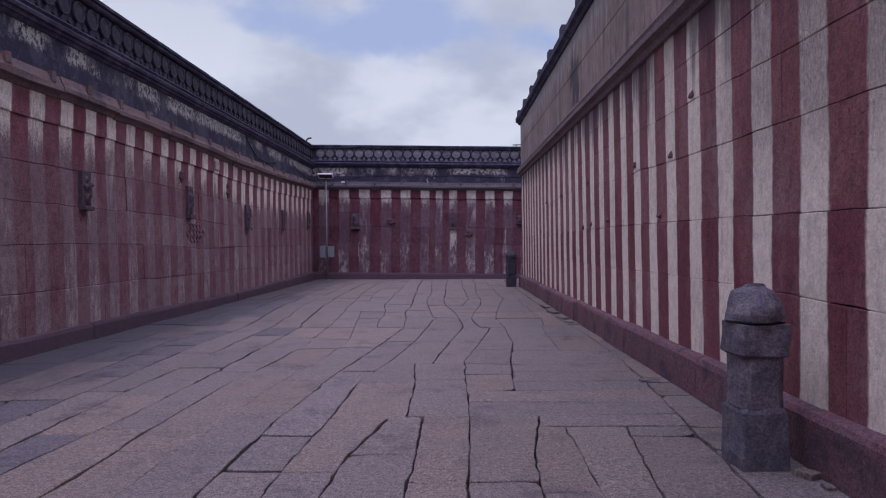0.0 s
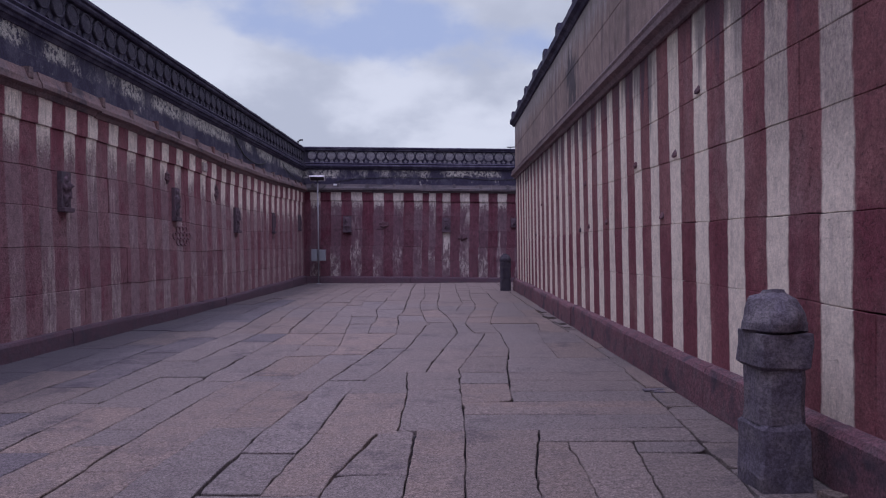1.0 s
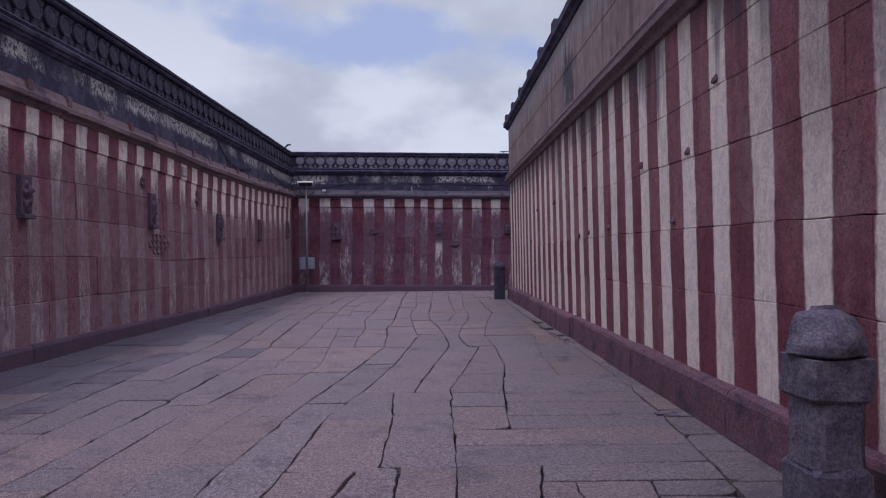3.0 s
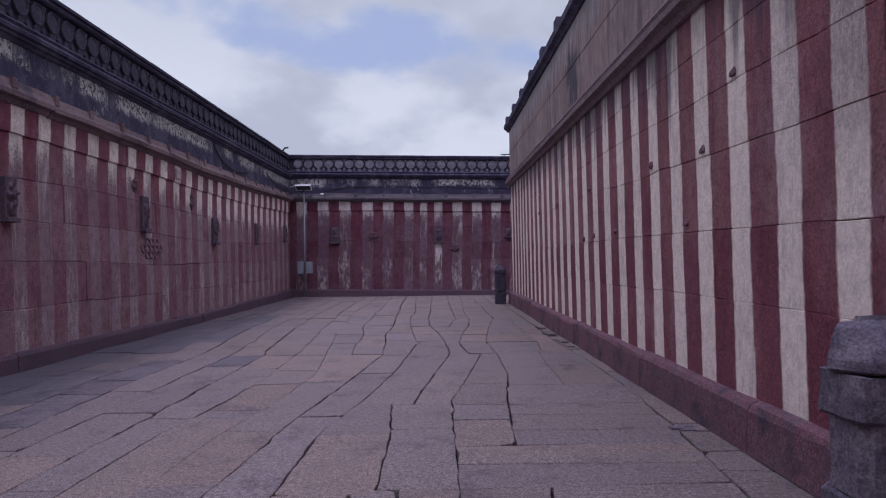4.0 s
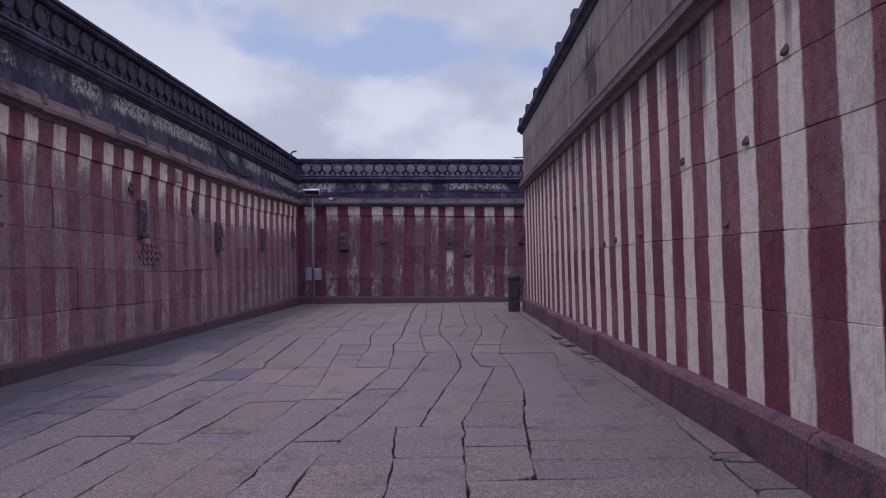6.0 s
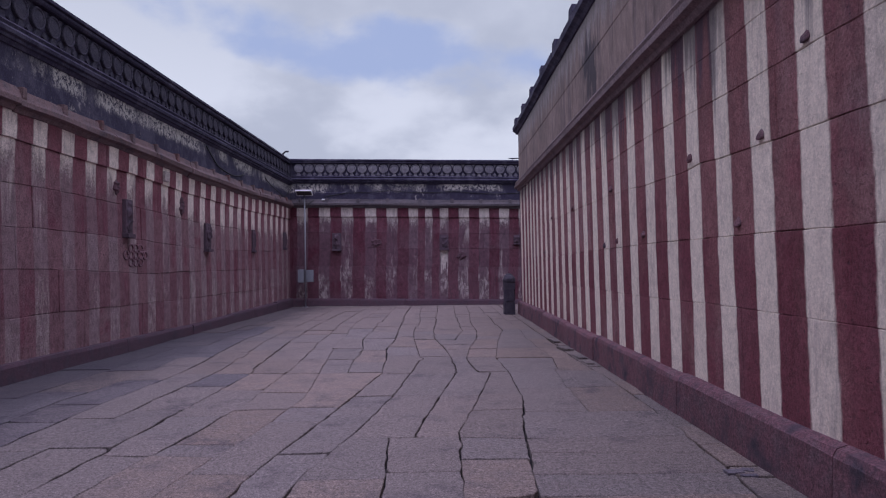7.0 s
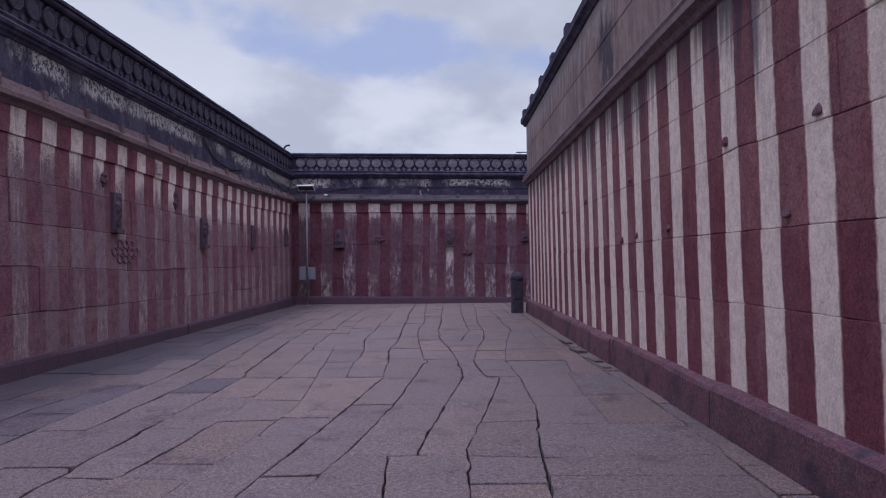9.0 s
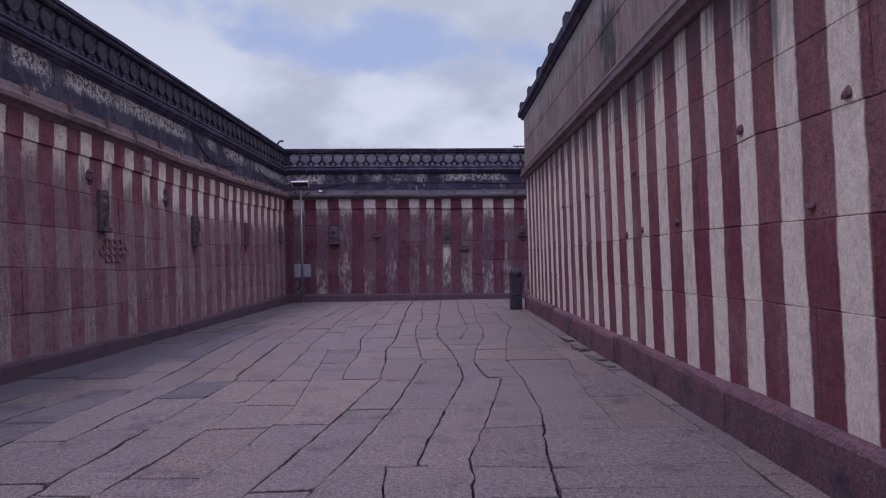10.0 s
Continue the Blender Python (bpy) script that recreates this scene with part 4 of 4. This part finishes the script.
def cable(points, radius, label):
    bm = bmesh.new()
    dense = []
    for (a, b) in zip(points, points[1:]):
        a, b = Vector(a), Vector(b)
        for k in range(10):
            f = k / 10
            p = a.lerp(b, f)
            p.z -= 0.10 * (b - a).length * f * (1 - f)
            dense.append(tuple(p))
    dense.append(points[-1])
    add_tube(bm, dense, radius, 6)
    return tagged(finish("cable", bm, mat_cable, smooth=True), label, "cable", "cables on the walls")


def on(wall, *rows):
    return [tuple(wall.at(s, z, d)) for s, z, d in rows]


cable(on(back, (-4.35, 4.12, 0.07), (-3.4, 4.30, 0.06), (-1.9, 4.36, 0.06), (0.6, 4.35, 0.05), (3.2, 4.30, 0.05)), 0.012, "thin black cable slung along the back wall")
cable(on(left, (19.6, 4.56, 0.04), (20.3, 4.20, 0.07), (21.6, 4.10, 0.07), (22.6, 4.25, 0.06)), 0.016, "loose black cable sagging on the black plaster")
cable(on(left, (25.0, 4.45, 0.05), (26.4, 4.18, 0.08), (27.6, 4.06, 0.10), (28.4, 4.5, 0.10)), 0.016, "loose black cable sagging into the corner")


def spout(place, way, label):
    bm = bmesh.new()
    w = Vector(way)
    p = Vector(place)
    add_tube(bm, [tuple(p), tuple(p + Vector((0, 0, 0.11))), tuple(p + w * 0.08 + Vector((0, 0, 0.18))), tuple(p + w * 0.20 + Vector((0, 0, 0.19)))], 0.034, 8)
    return tagged(finish("roof_spout", bm, mat_darkmetal), label, "pipe")


spout(left.at(27.9, 5.62, -0.05), (1, 0, 0), "short bent dark pipe on the parapet corner")
bm = bmesh.new()
add_tube(bm, [tuple(back.at(2.86, 5.60, -0.1)), tuple(back.at(2.86, 5.69, -0.1)), tuple(back.at(2.72, 5.70, -0.1)), tuple(back.at(3.5, 5.72, -0.1))], 0.022, 8)
tagged(finish("parapet_pipe", bm, mat_darkmetal), "thin dark pipe lying on the parapet top", "pipe")

# ---- loose stones and the drain by the wall foot ----
def rubble(x, y, w, l, h, turn, seed, material=None):
    bm = bmesh.new()
    add_box(bm, (-w / 2, -l / 2, 0), (w / 2, l / 2, h), h * 0.2)
    for v in bm.verts:
        v.co += Vector((wob(v.co.x * 9, v.co.y * 9, seed), wob(v.co.y * 9, v.co.x * 9, seed + 5), wob(v.co.x * 7, v.co.y * 7, seed + 9) * 0.5 + 0.0)) * min(w, l) * 0.12
        v.co.z = max(v.co.z, 0.0)
    ob = tagged(finish("loose_stone", bm, material or mat_slab), "flat broken paving stone lying by the wall foot", "stone", "loose stones by the wall")
    ob.matrix_basis = pose(x, y, -0.006, 0, 0, turn)
    return ob


for row in ((2.27, 14.75, 0.17, 0.45, 0.045, 8, 1), (2.30, 15.3, 0.15, 0.40, 0.04, -6, 2), (2.31, 13.7, 0.14, 0.45, 0.035, 4, 3), (2.32, 13.1, 0.12, 0.36, 0.03, 3, 4), (2.30, 16.1, 0.14, 0.55, 0.035, 2, 8), (2.36, 4.55, 0.10, 0.14, 0.05, 25, 5), (2.34, 5.12, 0.14, 0.20, 0.09, -30, 6), (2.38, 4.35, 0.07, 0.09, 0.03, 0, 7)):
    rubble(*row)
for row in ((2.20, 7.60, 0.14, 0.08, 0.020, 8, 11), (2.31, 7.64, 0.09, 0.06, 0.020, -20, 12), (2.27, 7.52, 0.11, 0.05, 0.018, 3, 13)):
    rubble(*row, mat_bollard)

# ---- paving ----
ground = bmesh.new()
for x, y in ((-900, -900), (900, -900), (900, 900), (-900, 900)):
    ground.verts.new((x, y, -0.10))
ground.faces.new(ground.verts[:])
tagged(finish("ground", ground, mat_ground), "dry bare ground round the court", "ground", kind="structure")
bed = bmesh.new()
add_box(bed, (-6.3, NEAR_END, -0.09), (7.5, BACK_Y, -0.055))
tagged(finish("paving_bed", bed, mat_dirt), "dark dirt bed between the paving slabs", "ground", kind="structure")
pavement = structure("pavement", "worn grey and pink granite paving slabs with open dirt joints", "pavement")

KN = (3.0, 5.0, 6.15, 7.6, 8.9, 10.65, 12.4, 13.8, 15.2, 16.8, 18.5, 21.2, 24.0, 28.6)


LINES = [0]


def line(*xs):
    """A joint that runs along the court: its x at the knots KN, with small jogs."""
    LINES[0] += 1
    ys = np.arange(-12, 30.1, 0.1)
    own = random.Random(LINES[0])
    step, kept = [], 0.0
    for y in ys:
        if own.random() < 0.075:
            kept = own.uniform(-1, 1) * (0.012 if y < 11 else 0.035)
        step.append(kept + own.uniform(-0.002, 0.002))
    dense = np.interp(ys, KN, xs) + np.array(step)
    return lambda y: float(np.interp(y, ys, dense))


def flat(x):
    return lambda y: x


def near(y):
    return -5.80 + 0.0085 * y


A = line(-1.52, -1.47, -1.43, -1.31, -1.18, -0.96, -0.77, -0.81, -0.93, -0.90, -0.95, -0.98, -1.05, -1.05)
B = line(-1.13, -1.05, -0.97, -0.94, -0.72, -0.48, -0.32, -0.24, -0.35, -0.47, -0.55, -0.51, -0.63, -0.65)
K = line(-1.98, -1.95, -1.89, -1.82, -1.64, -1.51, -1.66, -1.80, -1.93, -2.0, -2.08, -2.2, -2.2, -2.2)
W9 = line(-1.3, -1.3, -1.3, -1.3, -1.3, -1.27, -1.27, -1.36, -1.33, -1.53, -1.55, -1.58, -1.6, -1.6)
L = line(-2.45, -2.40, -2.39, -2.34, -2.19, -2.11, -2.16, -2.24, -2.30, -2.4, -2.5, -2.62, -2.65, -2.65)
M = line(-2.95, -2.90, -2.78, -2.74, -2.71, -2.70, -2.66, -2.78, -2.89, -3.02, -3.08, -3.15, -3.18, -3.2)
S = line(-3.3, -3.28, -3.29, -3.29, -3.26, -3.25, -3.17, -3.27, -3.38, -3.54, -3.6, -3.65, -3.68, -3.7)
N = line(-3.74, -3.73, -3.73, -3.71, -3.74, -3.75, -3.70, -3.77, -3.92, -4.05, -4.12, -4.18, -4.2, -4.2)
O = line(-4.3, -4.28, -4.22, -4.26, -4.24, -4.36, -4.20, -4.32, -4.5, -4.6, -4.66, -4.7, -4.7, -4.7)
T = line(-4.95, -4.92, -4.9, -4.88, -4.92, -4.96, -4.98, -4.97, -5.0, -5.0, -5.0, -5.0, -5.02, -5.02)
C = line(-0.80, -0.68, -0.47, -0.31, -0.40, -0.40, -0.40, -0.40, -0.40, -0.40, -0.40, -0.40, -0.40, -0.40)
CD = line(-0.31, -0.31, -0.31, -0.32, -0.40, -0.40, -0.40, -0.40, -0.4, -0.4, -0.4, -0.4, -0.4, -0.4)
D = line(-0.24, -0.18, -0.17, -0.17, -0.17, -0.17, -0.17, -0.17, -0.17, -0.17, -0.17, -0.17, -0.17, -0.17)
W3 = line(-0.2, -0.2, -0.2, -0.2, -0.16, 0.08, 0.29, 0.28, 0.17, -0.02, -0.12, -0.07, -0.1, -0.1)
E = line(0.12, 0.21, 0.24, 0.24, 0.24, 0.53, 0.78, 0.78, 0.78, 0.78, 0.78, 0.78, 0.78, 0.78)
F = line(0.58, 0.68, 0.86, 0.86, 0.86, 0.86, 0.86, 0.86, 0.86, 0.86, 0.86, 0.86, 0.86, 0.86)
G = line(0.70, 0.70, 0.70, 0.76, 0.85, 1.02, 1.05, 1.05, 1.05, 1.05, 1.05, 1.05, 1.05, 1.05)
HH = line(0.95, 1.0, 1.02, 1.02, 1.02, 1.02, 1.02, 1.02, 1.02, 1.02, 1.02, 1.02, 1.02, 1.02)
I = line(1.2, 1.42, 1.55, 1.55, 1.55, 1.55, 1.55, 1.55, 1.55, 1.55, 1.55, 1.55, 1.55, 1.55)
J = line(1.80, 1.98, 2.06, 2.20, 2.26, 2.28, 2.28, 2.24, 2.24, 2.22, 2.20, 2.20, 2.2, 2.2)
P = line(0.5, 0.5, 0.5, 0.5, 0.5, 0.5, 0.60, 0.50, 0.61, 0.82, 0.90, 0.83, 0.92, 0.95)
X3 = line(0.3, 0.3, 0.3, 0.3, 0.3, 0.3, 0.3, 0.3, 0.3, 0.40, 0.58, 0.47, 0.50, 0.5)
R = line(1.1, 1.1, 1.1, 1.1, 1.1, 1.1, 1.06, 0.97, 1.10, 1.27, 1.46, 1.45, 1.42, 1.4)
W10 = line(1.6, 1.6, 1.6, 1.6, 1.58, 1.62, 1.72, 1.86, 1.82, 1.84, 1.92, 1.86, 1.85, 1.85)
WALLFOOT = flat(2.47)


def cuts(y0, y1, rng, given=(), lengths=(0.75, 1.7)):
    """Cross joints from y0 to y1, the given ones kept."""
    marks = [y0, *[g for g in given if y0 < g < y1], y1]
    out = [y0]
    for a, b in zip(marks, marks[1:]):
        n = max(1, round((b - a) / rng.uniform(*lengths)))
        for k in range(1, n):
            out.append(a + (b - a) * (k + rng.uniform(-0.18, 0.18)) / n)
        out.append(b)
    return out


rng = random.Random(77)
CELLS = []
for lo, hi, given, lens in (
    (near, T, (6.8, 13.04), (0.9, 1.8)), (T, O, (6.78, 12.9), (1.0, 2.0)), (O, N, (6.83, 9.53, 10.41, 12.02), (1.1, 2.2)), (N, S, (7.2, 9.67, 10.65, 12.5, 15.1), (1.1, 2.2)),
    (S, M, (5.6, 7.02, 8.52, 10.04, 11.48, 12.5, 15.15), (1.1, 2.2)), (M, L, (5.74, 6.22, 8.24, 8.92, 9.70, 11.19, 12.49), (1.3, 2.4)),
    (L, K, (5.17, 8.22, 8.60, 12.47, 13.86, 15.28, 18.2), (1.4, 2.6)), (A, B, (4.70, 5.53, 10.67), (1.6, 3.0)),
):
    ys = cuts(NEAR_END, 2.4 + rng.uniform(-0.4, 0.4), rng, (), lens)[:-1] + cuts(2.4, 28.55, rng, given, lens)
    CELLS += [(lo, hi, a, b) for a, b in zip(ys, ys[1:])]
for lo, hi, y0, y1, given in ((K, A, 2.4, 12.43, (4.1, 6.26, 7.72, 9.41, 10.08)), (K, W9, 12.43, 28.55, (13.86, 15.3, 17.0)), (W9, A, 12.43, 28.55, (13.5, 15.0, 17.0))):
    ys = cuts(y0, y1, rng, given, (1.2, 2.2))
    CELLS += [(lo, hi, a, b) for a, b in zip(ys, ys[1:])]
ys = cuts(NEAR_END, 2.4, rng, (), (1.2, 2.2))
CELLS += [(K, A, a, b) for a, b in zip(ys, ys[1:])]
for lo, hi, ys in (
    (B, C, (2.6, 4.68, 6.05)), (C, D, (2.7, 3.6, 5.06, 6.15)), (D, E, (2.5, 4.45, 6.16)), (E, F, (2.5, 4.50, 6.16)), (F, HH, (2.6, 4.3, 5.79)), (HH, I, (2.5, 3.9, 5.79)),
    (I, J, (2.5, 3.7, 5.50, 5.79)), (F, J, (5.79, 6.15)), (B, CD, (6.05, 7.55, 8.76)), (CD, E, (6.16, 7.72, 8.76)), (E, J, (6.15, 6.64, 6.92, 7.16)),
    (E, G, (7.16, 8.05, 8.68)), (G, J, (7.16, 7.62, 8.17, 8.66, 9.7)), (B, W3, (8.76, 10.64, 12.33)), (W3, E, (8.76, 10.6, 12.33)), (E, G, (8.68, 9.83, 10.70, 12.45)),
    (G, W10, (9.7, 11.05, 12.4)), (W10, J, (9.7, 11.09, 12.4)),
    (B, W3, (12.33, 14.05, 15.1, 16.7)), (W3, P, (12.33, 13.99, 15.0, 15.68, 16.6)), (P, R, (12.4, 13.9, 15.0, 15.65, 16.6)), (R, W10, (12.4, 13.8, 15.1, 16.55)),
    (W10, J, (12.4, 13.74, 15.0, 16.5)),
):
    CELLS += [(lo, hi, a, b) for a, b in zip(ys, ys[1:])]
for lo, hi, y1 in ((B, C, 2.6), (C, D, 2.7), (D, E, 2.5), (E, F, 2.5), (F, HH, 2.6), (HH, I, 2.5), (I, J, 2.5), (J, WALLFOOT, 2.6)):
    ys = cuts(NEAR_END, y1, rng, (), (0.8, 1.8))
    CELLS += [(lo, hi, a, b) for a, b in zip(ys, ys[1:])]
for lo, hi, y0 in ((B, W3, 16.7), (W3, X3, 16.6), (X3, P, 16.6), (P, R, 16.6), (R, W10, 16.55), (W10, J, 16.5)):
    ys = cuts(y0, 28.55, rng, (), (0.7, 1.6))
    CELLS += [(lo, hi, a, b) for a, b in zip(ys, ys[1:])]
ys = cuts(2.6, 23.7, rng, (5.1, 7.5, 7.75, 9.7), (0.5, 1.2))
CELLS += [(J, WALLFOOT, a, b) for a, b in zip(ys, ys[1:])]
for x0 in np.arange(2.2, 7.0, 0.62):
    ys = cuts(23.7, 28.55, rng, (), (0.9, 2.0))
    CELLS += [(flat(x0), flat(x0 + 0.62), a, b) for a, b in zip(ys, ys[1:])]


# half the usual width of each long joint: some are open, some nearly closed
JOINT = {A: 0.010, B: 0.006, C: 0.008, CD: 0.006, D: 0.007, E: 0.006, F: 0.008, W3: 0.008, G: 0.008, P: 0.006, R: 0.005, X3: 0.005, W9: 0.006, HH: 0.006, I: 0.005, K: 0.003, L: 0.007, M: 0.010, S: 0.009, N: 0.008, O: 0.007, T: 0.004, J: 0.009, W10: 0.003}


def slab_outline(lo, hi, y0, y1, rng):
    """A slab's rim: its own joint on each side, ends a little askew, chipped edges."""
    open_ends = (0.002, 0.003, 0.004, 0.005) if y0 > 5.7 and hi in (J, W10) else (0.003, 0.005, 0.008, 0.011, 0.016, 0.022)
    gl, gr = (JOINT.get(edge, 0.004) * rng.uniform(0.55, 1.35) for edge in (lo, hi))
    g0, g1 = rng.choice(open_ends), rng.choice(open_ends)
    far = 1.0 + max(0.0, (y0 - 9.0) * 0.02)
    skew = 0.035 * wob(y0 * 3.1, lo(y0) * 2.7, 5.0), 0.035 * wob(y1 * 3.1, lo(y1) * 2.7, 5.0)
    inner = [k * 0.1 for k in range(int(y0 / 0.1), int(y1 / 0.1) + 2) if y0 + 0.04 < k * 0.1 < y1 - 0.04]
    ys = [y0, *inner, y1]
    chip = rng.uniform(0.01, 0.035) if rng.random() < 0.35 else 0.0
    corner = rng.randrange(4)
    out = []
    for n, (edge, sign, base, side) in enumerate(((hi, -1, gr, ys), (lo, 1, gl, ys[::-1]))):
        for k, y in enumerate(side):
            x = edge(y)
            end = 1 if y == y0 else -1 if y == y1 else 0
            yy = y + end * (g0 if end > 0 else g1) * far + (skew[0] if end > 0 else skew[1] if end < 0 else 0.0) * sign
            g = base * max(0.2, 1.0 + 0.9 * wob(y * 3.1, x * 3.1, 7.3) + 0.6 * wob(y * 11, x * 5, 3.1))
            jag = 0.005 * wob(x * 6, y * 6, 2.2) + 0.009 * wob(x * 13, y * 31, 6.1)
            cut = chip if end and (2 * n + (k > 0)) == corner else 0.0
            out.append((x + sign * (g * far + cut) + jag, yy + end * cut + 0.010 * wob(y * 9, x * 9, 3.7)))
        # a few points along the end, so that it is not a ruled line
        ya, e = side[-1], (-1 if n == 0 else 1)
        a, b = (hi(ya), lo(ya)) if n == 0 else (lo(ya), hi(ya))
        gg = (g1 if n == 0 else g0) * far
        sk = skew[1] if n == 0 else skew[0]
        for f in (0.25, 0.5, 0.75):
            x = a + (b - a) * f
            out.append((x, ya + e * gg + sk * (-1 if n == 0 else 1) * (1 - 2 * f) + 0.006 * wob(x * 14, ya * 14, 1.7)))
    return out


def slab_verts(cell, rng):
    lo, hi, y0, y1 = cell
    rim = slab_outline(lo, hi, y0, y1, rng)
    cx, cy = sum(p[0] for p in rim) / len(rim), sum(p[1] for p in rim) / len(rim)
    lift, tx, ty = rng.uniform(-0.005, 0.005), rng.uniform(-0.006, 0.006), rng.uniform(-0.005, 0.005)

    def place(p, inset, drop):
        x, y = p
        f = Vector((cx - x, cy - y))
        q = Vector((math.copysign(min(inset, abs(f.x) * 0.4), f.x), math.copysign(min(inset, abs(f.y) * 0.4), f.y)))
        x, y = x + q.x, y + q.y
        return (x, y, lift + tx * (x - cx) + ty * (y - cy) + 0.004 * wob(x * 1.5, y * 1.5, 9.0) - drop)

    n = len(rim)
    vs = [place(p, 0, 0.08) for p in rim] + [place(p, 0, 0.005) for p in rim] + [place(p, 0.005, 0.0) for p in rim]
    fs = [(r * n + k, r * n + (k + 1) % n, (r + 1) * n + (k + 1) % n, (r + 1) * n + k) for r in range(2) for k in range(n)]
    fs.append(tuple(range(2 * n, 3 * n)))
    return vs, fs


rest_v, rest_f = [], []
for cell in CELLS:
    y0, y1 = cell[2], cell[3]
    ym = (y0 + y1) / 2
    if cell[1](ym) - cell[0](ym) < 0.07:
        continue
    vs, fs = slab_verts(cell, rng)
    if 2.3 < y0 < 18.0:
        me = bpy.data.meshes.new("paving_slab")
        me.from_pydata(vs, [], fs)
        me.materials.append(mat_slab_darker if cell[0] is near or (cell[0] in (T, O) and rng.random() < 0.65) or (cell[0] in (N, S) and rng.random() < 0.2) else mat_slab)
        ob = new("paving_slab", me)
        ob.parent = pavement
    else:
        rest_f += [tuple(i + len(rest_v) for i in f) for f in fs]
        rest_v += vs
me = bpy.data.meshes.new("far_paving")
me.from_pydata(rest_v, [], rest_f)
me.materials.append(mat_slab)
far_paving = new("far_paving", me)
far_paving.parent = pavement
tagged(far_paving, "worn granite paving slabs at both ends of the court", kind="stuff")
